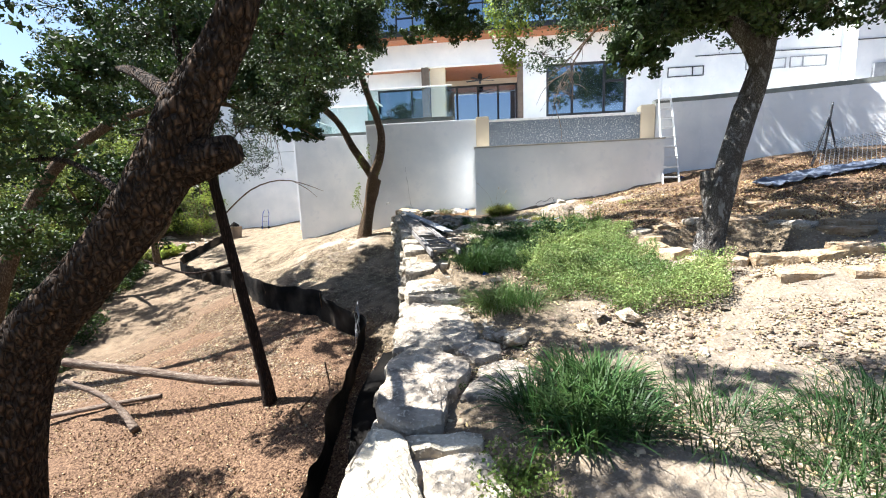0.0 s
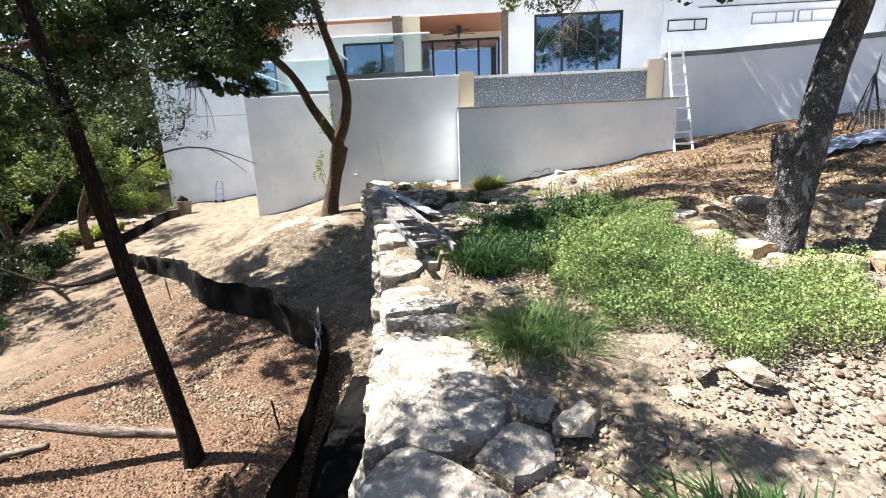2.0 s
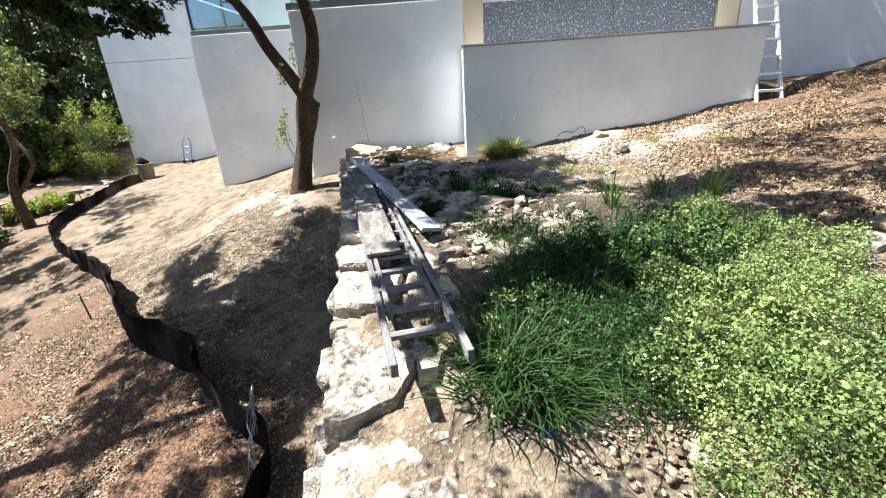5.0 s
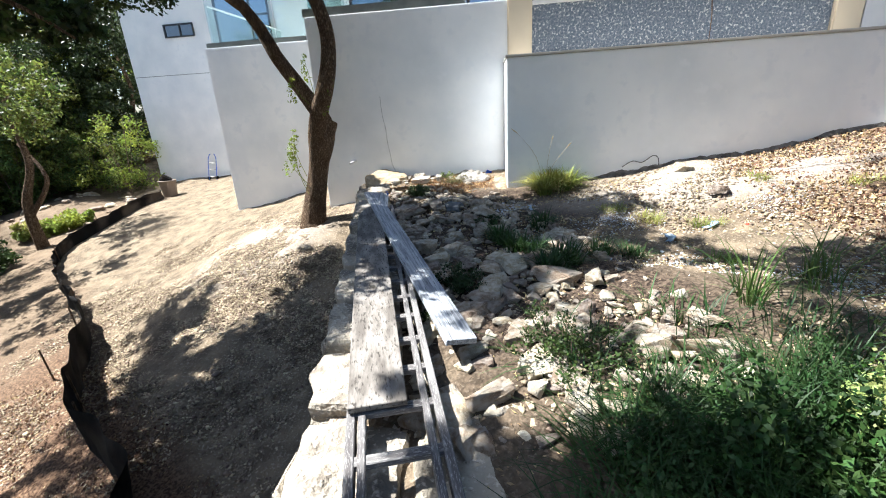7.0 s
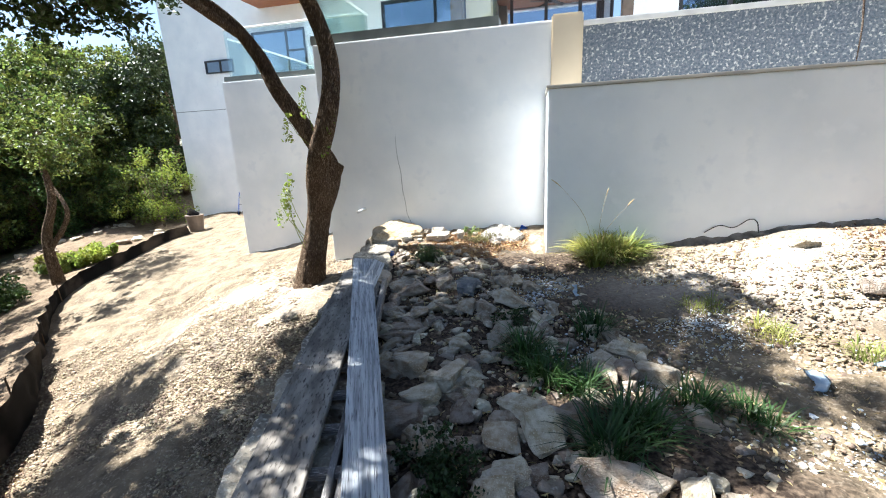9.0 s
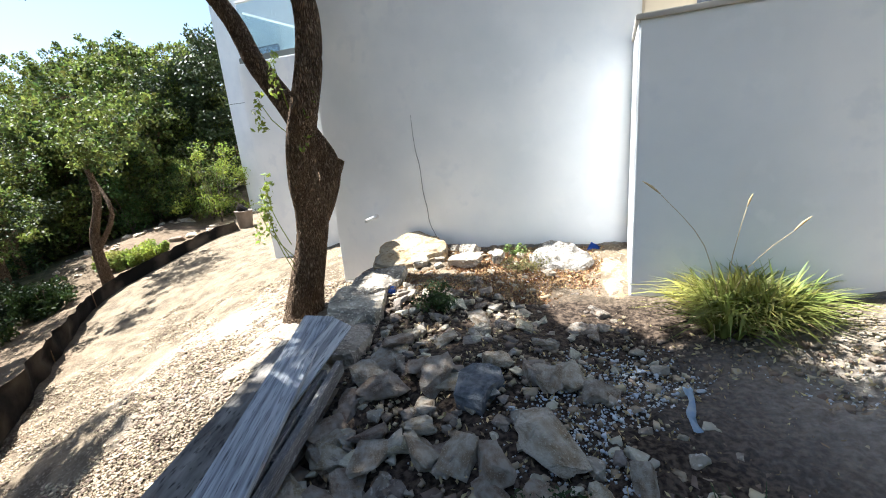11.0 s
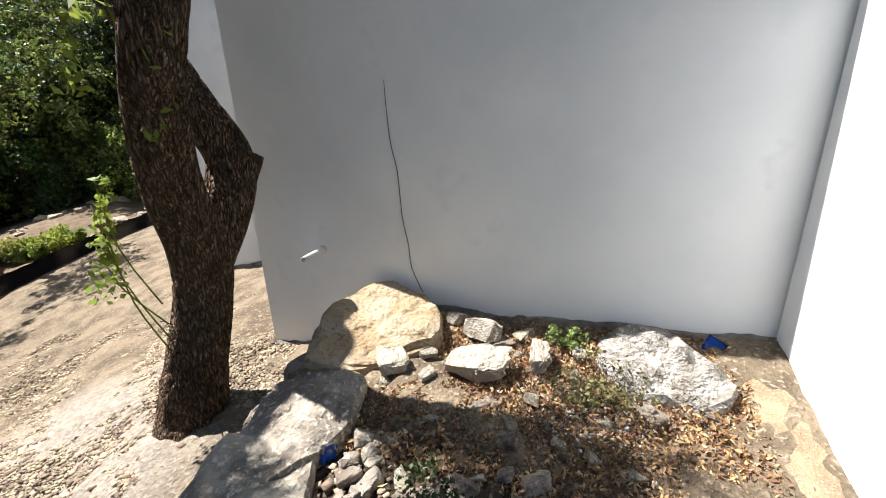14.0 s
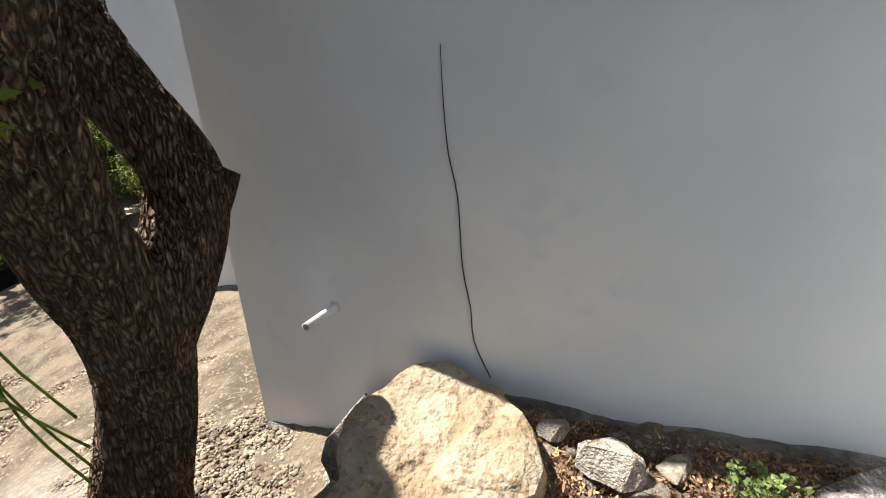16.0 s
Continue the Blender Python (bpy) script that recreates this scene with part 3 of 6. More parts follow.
def top_z(y):
    return np.interp(y, [a for a, b in TOPZ], [b for a, b in TOPZ])


def blend(pts, x, y):
    """A plane through the known heights, bent softly towards the nearest ones."""
    close = pts[(np.abs(pts[:, 0]) < 16)]
    plane = np.linalg.lstsq(np.c_[np.ones(len(close)), close[:, :2]], close[:, 2], rcond=None)[0]
    rest = pts[:, 2] - (plane[0] + pts[:, :2] @ plane[1:])
    d2 = (x[..., None] - pts[:, 0]) ** 2 + (y[..., None] - pts[:, 1]) ** 2
    w = 1 / (d2 + 0.7) ** 2.1
    return np.clip(plane[0] + plane[1] * x + plane[2] * y + (w * rest).sum(-1) / w.sum(-1), -6, 6)


def height(x, y, pit=True):
    x, y = np.broadcast_arrays(np.asarray(x, float), np.asarray(y, float))
    up, low = blend(UPPER, x, y), blend(LOWER, x, y)
    far = np.clip((np.hypot(x, y - 8) - 30) / 80, 0, 1)
    ex = edge_x(y)
    side = np.clip((x - ex - 0.10) / 0.12, 0, 1)
    side = np.where(y > 12.1, np.clip((x + 2.0) / 0.6, 0, 1), side)
    up = np.minimum(up, np.where((x < ex + 0.75) & (y < 12), top_z(y) - 0.09, 99))
    z = low * (1 - side) + up * side
    # the tree well is a shallow pit
    z = z - pit * np.clip(1.15 - np.hypot((x - 5.55) / 1.08, (y - 3.85) / 1.03), 0, 0.3) / 0.3 * 0.32
    z = np.where(np.abs(x) > 25, z * np.clip(1.5 - np.abs(x) / 50, 0.2, 1), z)
    return z * (1 - far) - 3.0 * far


def axis(*spans):
    out = []
    for a, b, s in spans:
        out += list(np.arange(a, b, s))
    return np.array(out + [spans[-1][1]])


gx = axis((-900, -100, 100), (-100, -30, 8), (-30, -8, 0.5), (-8, -3.2, 0.12), (-3.2, 4.0, 0.045), (4.0, 9, 0.12), (9, 25, 0.5), (25, 100, 8), (100, 900, 100))
gy = axis((-900, -100, 100), (-100, -20, 8), (-20, -3, 0.5), (-3, 12.4, 0.07), (12.4, 22, 0.3), (22, 60, 4), (60, 100, 10), (100, 900, 100))
GX, GY = np.meshgrid(gx, gy)
GZ = height(GX, GY)
rng = np.random.default_rng(7)
near = (np.abs(GX) < 10) & (GY > -4) & (GY < 23)
wave = 0.03 * np.sin(GX * 2.1 + 1.3 * np.sin(GY * 1.7)) * np.sin(GY * 2.6 + np.cos(GX * 1.9)) + 0.012 * np.sin(GX * 7.3 + 2 * np.sin(GY * 4.1)) * np.sin(GY * 8.3)
GZ = GZ + near * (wave + rng.normal(size=GZ.shape) * 0.008)
GV = np.stack([GX, GY, GZ], -1).reshape(-1, 3)
ny, nx = GX.shape
idx = np.arange(ny * nx).reshape(ny, nx)
GF = np.stack([idx[:-1, :-1], idx[:-1, 1:], idx[1:, 1:], idx[1:, :-1]], -1).reshape(-1, 4)
ground = sheet("ground", GV, GF, "ground", smooth=True)
tagged(ground, "sloping site ground of tan gravel, red mulch and stony soil", "ground", kind="structure")


def layer(name, value):
    a = ground.data.color_attributes.new(name, "FLOAT_COLOR", "POINT")
    v = np.clip(value, 0, 1).reshape(-1)
    a.data.foreach_set("color", np.repeat(v, 4).astype(np.float32))


wob = 0.5 * np.sin(GX * 1.3 + 2 * np.sin(GY * 0.9)) + 0.3 * np.sin(GY * 2.7 + GX)
lower_side = GX < edge_x(GY) + 0.15
# red mulch lies left of the fence line and near the wall's first metres
fence_y = np.interp(GX, [-14, -11.3, -6.4, -3.8, -2.0, -0.6, 0.3], [21, 14.2, 9.9, 7.6, 6.6, 5.6, 4.2])
layer("mulch", lower_side * (np.clip((fence_y - GY + wob * 0.5) / 0.6, 0, 1) * np.clip((GX + 9) / 4, 0.35, 1)) + (~lower_side) * np.clip((GX - 4.2 + wob) / 1.5, 0, 1) * np.clip((GY - 5.2) / 1.0, 0, 1) * np.clip((10.5 - GY + (GX - 4.0) * 0.5) / 1.4, 0, 0.75))
layer("soil", (~lower_side) * (np.clip((GY - 4.6 + wob) / 1, 0, 1) * np.clip((11.0 - GY + wob * 0.3) / 0.5, 0, 1) * np.clip((3.4 - GX + wob) / 1.2, 0, 1) + np.clip((2.4 - GY) / 1.0, 0, 0.2) * np.clip((GX - 1.7) / 0.4, 0, 1)))
layer("wood", np.clip((-GX - 12.5 + wob - np.clip(GY - 13, 0, 4) * 1.4) / 1.5, 0, 1) + np.clip((GY - 26) / 3, 0, 1) + np.clip((-GX - 5 - GY * 0.62) / 2, 0, 1) * (GY < 14))
layer("pale", lower_side * np.clip(1.0 - np.hypot(GX + 3.0, (GY - 10.5)) / 1.5, 0, 0.5) + (~lower_side) * np.clip(1.2 - np.hypot((GX - 4.2) / 2.4, (GY - 9.6) / 1.0), 0, 0.6) + (~lower_side) * np.clip((4.4 - GY) / 1.5, 0, 0.22) * np.clip((GX - 2.3 + 0.3 * wob) / 0.8, 0, 1))


# ---- white garden walls ----
def wall(name, material, x0, x1, y0, y1, z0, z1, label, bevel=0.02):
    ob = box(name, material, x0, x1, y0, y1, z0, z1, None, "", bevel)
    return tagged(ob, label, "wall", kind="structure")


wall("wall_main", "stucco", -2.24, 1.92, 11.9, 12.3, -0.5, 4.08, "tall smooth white stucco garden wall")
wall("wall_main_cap", "cap", -2.27, 0.78, 11.93, 12.33, 4.081, 4.22, "dark grey metal coping on the tall wall", 0.006)


def prism(name, material, outline, z0, z1, label, bevel=0.015):
    bm = bmesh.new()
    a = [bm.verts.new((x, y, z0)) for x, y in outline]
    b = [bm.verts.new((x, y, z1)) for x, y in outline]
    n = len(outline)
    for k in range(n):
        bm.faces.new((a[k], a[(k + 1) % n], b[(k + 1) % n], b[k]))
    bm.faces.new(a[::-1])
    bm.faces.new(b)
    if bevel:
        bmesh.ops.bevel(bm, geom=bm.edges[:], offset=bevel, segments=2, affect="EDGES")
    return tagged(part(name, bm, material), label, "wall", kind="structure")


prism("wall_low", "stucco", ((1.49, 10.82), (7.02, 10.52), (7.05, 11.895), (1.47, 11.895)), -0.3, 3.045, "low projecting white stucco wall box")
prism("wall_low_cap", "cap_stone", ((1.47, 10.80), (7.04, 10.50), (7.07, 11.85), (1.45, 11.85)), 3.047, 3.085, "thin pale coping on the low wall", 0.006)
wall("pillar", "cream", 1.53, 1.96, 11.86, 12.3, 3.095, 4.14, "cream stucco pillar")
wall("pillar", "cream", 6.79, 7.22, 11.86, 12.3, 1.5, 4.24, "cream stucco pillar")
wall("wall_pebble", "pebble_dash", 1.965, 6.785, 11.93, 12.3, 3.0, 3.96, "grey pebble-dashed parapet wall", 0.004)
wall("wall_pebble_cap", "white", 1.965, 6.785, 11.90, 12.33, 3.962, 4.03, "thin white coping on the pebble parapet", 0.006)
wall("wall_wing", "stucco", -5.92, -2.0, 14.23, 14.6, -0.8, 4.05, "white stucco terrace wall")
wall("wall_wing_cap", "cap", -5.86, -2.0, 14.26, 14.6, 4.052, 4.16, "grey coping on the terrace wall", 0.006)
wall("wall_wing_side", "stucco", -7.25, -5.9, 17.0, 17.3, -0.8, 4.0, "short white stucco return wall")
wall("wall_wing_return", "stucco", -5.9, -5.6, 14.605, 21.0, -0.8, 4.0, "white stucco wall running to the house")

# the wall on the slope bends towards the walk
bend = ((7.25, 11.9, 4.26), (8.6, 11.85, 4.28), (10.2, 11.5, 4.3), (12.0, 10.8, 4.3), (14.5, 9.5, 4.3), (17.5, 7.7, 4.3))


def bent_wall(name, material, z0, dz, thick, lift=0.0):
    bm = bmesh.new()
    rows = []
    for i, (x, y, z) in enumerate(bend):
        a, b = bend[max(i - 1, 0)], bend[min(i + 1, len(bend) - 1)]
        d = Vector((b[0] - a[0], b[1] - a[1], 0)).normalized()
        nrm = Vector((-d.y, d.x, 0))
        p = Vector((x, y, 0)) - nrm * lift
        q = Vector((x, y, 0)) + nrm * thick
        top = z + dz
        bottom = z0 if z0 < 3 else z + 0.002
        rows.append([bm.verts.new((p.x, p.y, bottom)), bm.verts.new((p.x, p.y, top)), bm.verts.new((q.x, q.y, top)), bm.verts.new((q.x, q.y, bottom))])
    for a, b in zip(rows, rows[1:]):
        for k in range(4):
            bm.faces.new((a[k], a[(k + 1) % 4], b[(k + 1) % 4], b[k]))
    bm.faces.new(rows[0])
    bm.faces.new(rows[-1][::-1])
    bmesh.ops.recalc_face_normals(bm, faces=bm.faces[:])
    return part(name, bm, material)


tagged(bent_wall("wall_slope", "stucco", 0.5, 0.0, 0.35), "long white stucco wall up the slope", "wall", kind="structure")
tagged(bent_wall("wall_slope_cap", "cap", 9, 0.13, 0.37, 0.01), "dark grey coping on the long wall", "wall", kind="structure")
# terrace fill behind the garden walls
wall("terrace", "white", -5.5, 20, 14.65, 24, 3.0, 4.02, "concrete terrace of the house", 0)
wall("terrace", "white", -1.9, 7.0, 12.35, 14.6, 3.0, 4.0, "concrete terrace of the house", 0)


# ---- the house ----
house = tagged(new("house"), "modern white stucco house with cedar soffits and dark window frames", "house")


def hb(name, material, x0, x1, y0, y1, z0, z1, parent=None, label="", bevel=0.0):
    return box(name, material, x0, x1, y0, y1, z0, z1, parent or house, label, bevel)


def window(x0, x1, y, z0, z1, bars=(), rails=(), fr=0.07, name="window", dark="dark", glass="pane"):
    """A framed window in a wall that faces the walk at y: bars at x, rails as (x0, x1, z)."""
    body = hb(name, dark, x0, x1, y - 0.03, y + 0.05, z1 - fr, z1)
    xs = [x0] + list(bars) + [x1]
    for i, x in enumerate(xs):
        a = x if i == 0 else (x - fr if i == len(xs) - 1 else x - fr / 2)
        box("frame_post", dark, a, a + fr, y - 0.028, y + 0.05, z0, z1 - fr, body)
    box("frame_sill", dark, x0 + fr, x1 - fr, y - 0.026, y + 0.05, z0, z0 + fr, body)
    for a, b, z in rails:
        box("frame_rail", dark, a, b, y - 0.02, y + 0.05, z, z + fr, body)
    for a, b in zip(xs, xs[1:]):
        box("pane", glass, a + 0.02, b - 0.02, y + 0.012, y + 0.03, z0 + 0.02, z1 - 0.02, body)
    return body


# right-hand block with the big window
hb("wall", "stucco", 3.55, 4.57, 17.5, 17.9, 4.0, 8.6)
hb("wall", "stucco", 8.02, 9.4, 17.5, 17.9, 4.0, 8.6)
hb("wall", "stucco", 4.57, 8.02, 17.5, 17.9, 7.1, 8.6)
hb("wall", "stucco", 4.57, 8.02, 17.5, 17.9, 4.0, 4.86)
window(4.57, 8.02, 17.56, 4.86, 7.1, bars=(5.7, 7.08), rails=((7.08, 8.02, 6.2),), fr=0.1)
# patio recess
hb("wall", "cream", -5.9, 3.55, 20.6, 21.0, 7.1, 8.2)
hb("wall", "cream", -0.9, -0.66, 20.6, 21.0, 4.0, 7.1)
window(-0.66, 3.5, 20.64, 4.02, 7.1, bars=(0.35, 1.45, 2.5), fr=0.1, name="sliding_door")
hb("ceiling", "wood", -5.9, 3.54, 17.55, 20.6, 7.36, 7.46)
hb("beam", "stucco", -6.2, 3.54, 17.4, 17.7, 7.30, 8.3)
hb("column", "cream", -0.68, 0.0, 17.75, 18.3, 4.0, 7.36)
hb("column", "brownpost", -1.05, -0.72, 17.45, 17.75, 4.0, 7.3)
hb("column", "brownpost", 3.3, 3.545, 17.45, 17.8, 4.0, 7.3)
hb("wall", "cream", -0.62, -0.3, 18.3, 20.6, 4.0, 7.36)
hb("wall", "stucco", -5.9, -0.3, 18.35, 18.6, 6.6, 7.36)
hb("wall", "stucco", -5.9, -3.35, 18.35, 18.6, 4.0, 6.6)
window(-3.35, -0.75, 18.42, 4.1, 6.6, bars=(-1.7,), fr=0.08)
# roof overhang and upper floor
hb("soffit", "wood", -6.3, 9.3, 16.6, 18.4, 8.30, 8.38)
hb("fascia", "dark", -6.35, 9.35, 16.5, 18.5, 8.382, 8.6, bevel=0.01)
hb("fascia", "wood", -6.36, 9.36, 16.52, 16.595, 8.24, 8.381)
hb("wall", "stucco", -5.9, 3.1, 19.0, 19.3, 8.6, 12.5)
window(-3.9, -0.9, 18.98, 8.7, 11.6, bars=(-2.4, -1.6), rails=((-2.4, -1.6, 10.0),), name="window")
window(-0.3, 2.9, 18.98, 8.7, 11.6, bars=(0.75, 1.8), name="window")
for x0, x1 in ((-6.2, -4.4), (-0.4, 1.0), (1.02, 2.4), (2.42, 4.2), (4.22, 6.4)):
    r = hb("balcony_rail", "dark", x0, x1, 16.7, 16.74, 9.55, 9.6)
    for x in (x0, x1 - 0.04):
        box("post", "dark", x, x + 0.04, 16.7, 16.74, 8.6, 9.55, r)
    box("pane", "rail_glass", x0 + 0.05, x1 - 0.05, 16.715, 16.725, 8.65, 9.5, r)
# wing with the slot windows
hb("wall", "stucco", 9.4, 16.3, 17.2, 17.6, 3.9, 9.2)
hb("wall", "stucco", 16.3, 19.5, 16.4, 17.6, 3.9, 11.5)
window(9.6, 11.05, 17.19, 6.15, 6.55, bars=(10.6,), fr=0.03, glass="slot_pane")
window(12.7, 14.25, 17.19, 6.25, 6.66, bars=(13.6,), fr=0.03, dark="greyvent", glass="slot_pane")
window(14.4, 15.8, 17.19, 6.25, 6.68, bars=(14.9,), fr=0.03, dark="greyvent", glass="slot_pane")
hb("conduit", "dark", 10.7, 16.29, 17.17, 17.195, 6.93, 6.96)
hb("conduit", "dark", 16.29, 19.5, 16.37, 16.395, 6.95, 6.98)
hb("meter_box", "greyvent", 16.9, 17.8, 16.3, 16.395, 4.9, 6.05, bevel=0.02)
# left block
hb("wall", "stucco", -13.85, -8.6, 21.0, 21.4, -1.0, 12.5)
hb("wall", "stucco", -13.85, -13.5, 21.4, 30, -1.0, 12.5)
hb("control_joint", "cap", -13.84, -8.6, 20.992, 20.999, 4.17, 4.19)
hb("wall", "stucco", -8.6, -5.6, 21.0, 21.4, -1.0, 12.5)
window(-12.0, -10.7, 20.98, 5.57, 6.06, bars=(-11.3,), fr=0.05, glass="slot_pane")
window(-9.68, -7.41, 20.98, 5.2, 6.89, bars=(-8.2,), rails=((-8.2, -7.41, 6.1),))
window(-8.7, -6.4, 20.98, 8.3, 10.2, bars=(-7.6,), rails=((-7.6, -6.4, 9.3),))
hb("balcony_slab", "stucco", -9.2, -5.9, 19.4, 20.98, 7.75, 8.0)
hb("balcony_soffit", "wood", -9.2, -5.9, 19.45, 20.97, 7.70, 7.748)
# recessed lights in the soffit and a ceiling fan
for x, y in ((-3.2, 17.1), (-0.4, 17.1), (2.2, 17.1)):
    hb("downlight", "white", x, x + 0.14, y, y + 0.14, 8.28, 8.299)
fan = hb("fan_hub", "dark", 1.5, 1.7, 19.3, 19.5, 7.0, 7.35, bevel=0.04)
for k in range(5):
    bm = bmesh.new()
    bbox(bm, 0.08, 0.72, -0.06, 0.06, -0.01, 0.01)
    bmesh.ops.transform(bm, matrix=pose(1.6, 19.4, 7.05, 10, 0, 72 * k + 20), verts=bm.verts[:])
    part("fan_blade", bm, "dark", fan)


def glass_rail(a, b, z, h=1.0):
    """A frameless glass balustrade with a light metal handrail."""
    a, b = Vector(a), Vector(b)
    g = tagged(new("glass_balustrade"), "clear glass balustrade with a pale handrail on the terrace wall", "railing")
    d = (b - a).to_3d().normalized()
    n = max(1, int((b - a).length / 1.3))
    side = Vector((-d.y, d.x, 0)) * 0.006
    for k in range(n):
        p, q = a.lerp(b, k / n).to_3d() + d * 0.01, a.lerp(b, (k + 1) / n).to_3d() - d * 0.01
        bm = bmesh.new()
        v = [bm.verts.new(Vector((*o.xy, zz)) + s) for s in (side, -side) for o, zz in ((p, z), (q, z), (q, z + h), (p, z + h))]
        for f in ((0, 1, 2, 3), (7, 6, 5, 4), (0, 4, 5, 1), (1, 5, 6, 2), (2, 6, 7, 3), (3, 7, 4, 0)):
            bm.faces.new([v[i] for i in f])
        part("pane", bm, "rail_glass", g)
    p, q = Vector((*a, z + h + 0.02)), Vector((*b, z + h + 0.02))
    part("handrail", tube([p, q], [0.025, 0.025], 8), "white", g)
    return g


glass_rail((-2.2, 12.05), (0.75, 12.05), 4.222, 1.0)
glass_rail((-2.2, 12.1), (-2.2, 14.3), 4.1, 1.0)
glass_rail((-5.8, 14.4), (-2.3, 14.4), 4.162, 1.0)
glass_rail((-5.8, 14.5), (-5.8, 20.9), 4.01, 1.0)


# ---- dry-stone retaining wall ----
retaining = tagged(new("retaining_wall"), "dry-stacked limestone retaining wall with broad cap slabs", "wall", kind="structure")
CORE = bmesh.new()
ys = np.arange(-3.2, 11.9, 0.3)
rows = []
for y in ys:
    x = float(edge_x(y)) + 0.12
    z = float(top_z(y)) - 0.12
    rows.append([CORE.verts.new((x, y, -1.8)), CORE.verts.new((x, y, z)), CORE.verts.new((x + 0.4, y, z)), CORE.verts.new((x + 0.4, y, -1.8))])
for a, b in zip(rows, rows[1:]):
    for k in range(4):
        CORE.faces.new((a[k], a[(k + 1) % 4], b[(k + 1) % 4], b[k]))
part("core", CORE, "rubble", retaining)
CAPS = (
    (((1.07, -2.9), (1.72, -2.9), (1.70, -1.9), (1.10, -1.8)), 0.33, 0.2),
    (((1.09, -1.78), (1.70, -1.86), (1.66, -1.1), (1.14, -1.0)), 0.34, 0.2),
    (((1.74, -1.9), (2.1, -1.8), (2.08, -0.9), (1.70, -1.06)), 0.33, 0.2),
    (((1.10, -0.96), (1.62, -1.04), (1.42, -0.42), (1.30, -0.24), (1.08, -0.12)), 0.35, 0.24),
    (((1.68, -1.0), (2.05, -0.86), (1.90, -0.36), (1.46, -0.44)), 0.32, 0.2),
    (((1.40, -0.38), (1.88, -0.31), (1.84, -0.16), (1.60, -0.16), (1.32, -0.22)), 0.33, 0.16),
    (((1.09, -0.06), (1.28, -0.2), (1.57, -0.13), (1.58, 0.24), (1.73, 0.62), (1.72, 0.78), (1.48, 0.97), (1.20, 1.09), (1.0, 0.92), (1.02, 0.4)), 0.40, 0.22),
    (((1.64, 0.24), (1.78, 0.28), (2.10, 0.26), (2.32, 0.50), (2.24, 0.74), (2.05, 0.94), (1.78, 0.82), (1.78, 0.58)), 0.375, 0.2),
    (((1.54, 1.0), (1.75, 0.86), (2.0, 0.98), (2.0, 1.2), (1.82, 1.3)), 0.40, 0.2),
    (((0.97, 1.0), (1.18, 1.13), (1.48, 1.02), (1.79, 1.33), (1.75, 1.58), (1.67, 2.05), (1.40, 2.38), (0.90, 2.52), (0.86, 2.16), (0.93, 1.52)), 0.44, 0.24),
    (((1.84, 1.38), (2.05, 1.28), (2.1, 1.75), (1.76, 2.0), (1.8, 1.6)), 0.41, 0.2),
    (((1.72, 2.08), (2.0, 1.9), (1.95, 2.4), (1.6, 2.55), (1.46, 2.42)), 0.43, 0.2),
    (((0.80, 2.62), (1.05, 2.6), (1.42, 2.48), (1.62, 2.62), (1.48, 2.86), (1.24, 2.74), (1.05, 2.72), (0.79, 2.7)), 0.48, 0.22),
    (((0.77, 2.74), (1.05, 2.78), (1.24, 2.80), (1.50, 2.94), (1.56, 3.04), (1.40, 3.30), (1.02, 3.62), (0.64, 3.42)), 0.53, 0.24),
    (((1.06, 3.64), (1.14, 3.52), (1.40, 3.36), (1.54, 3.40), (1.40, 3.86)), 0.57, 0.2),
    (((0.62, 3.48), (1.0, 3.66), (1.10, 4.0), (0.90, 4.44), (0.45, 4.4)), 0.66, 0.25),
    (((1.12, 3.82), (1.40, 3.94), (1.46, 4.4), (1.0, 4.5)), 0.70, 0.25),
    (((0.42, 4.5), (0.9, 4.5), (0.88, 5.1), (0.30, 5.12)), 0.84, 0.25),
    (((0.95, 4.56), (1.4, 4.5), (1.30, 5.05), (0.93, 5.1)), 0.82, 0.25),
)
for i, (o, z, th) in enumerate(CAPS):
    slab(o, z, th, seed=i + 3, name="capstone", material="stone", parent=retaining, slope=(0, 0.03))
# a further run of smaller cap slabs up to the white wall
rnd = random.Random(11)
y = 5.2
i = 40
while y < 10.0:
    L = rnd.uniform(0.42, 0.75)
    xa, xb = float(edge_x(y)) - 0.02, float(edge_x(y + L)) - 0.02
    w = rnd.uniform(0.42, 0.6)
    slab(((xa, y), (xa + w, y + rnd.uniform(-0.05, 0.05)), (xb + w, y + L - 0.04), (xb, y + L - 0.03)), float(top_z(y)) - rnd.uniform(0, 0.06), 0.2, seed=i, name="capstone", material="stone", parent=retaining)
    y += L + 0.02
    i += 1
FACES = [rock_mesh("face_stone", 60 + k, "stone", 1.25, 0.62, 0.62, sub=2, jag=0.3) for k in range(9)]
y = -3.0
count = 0
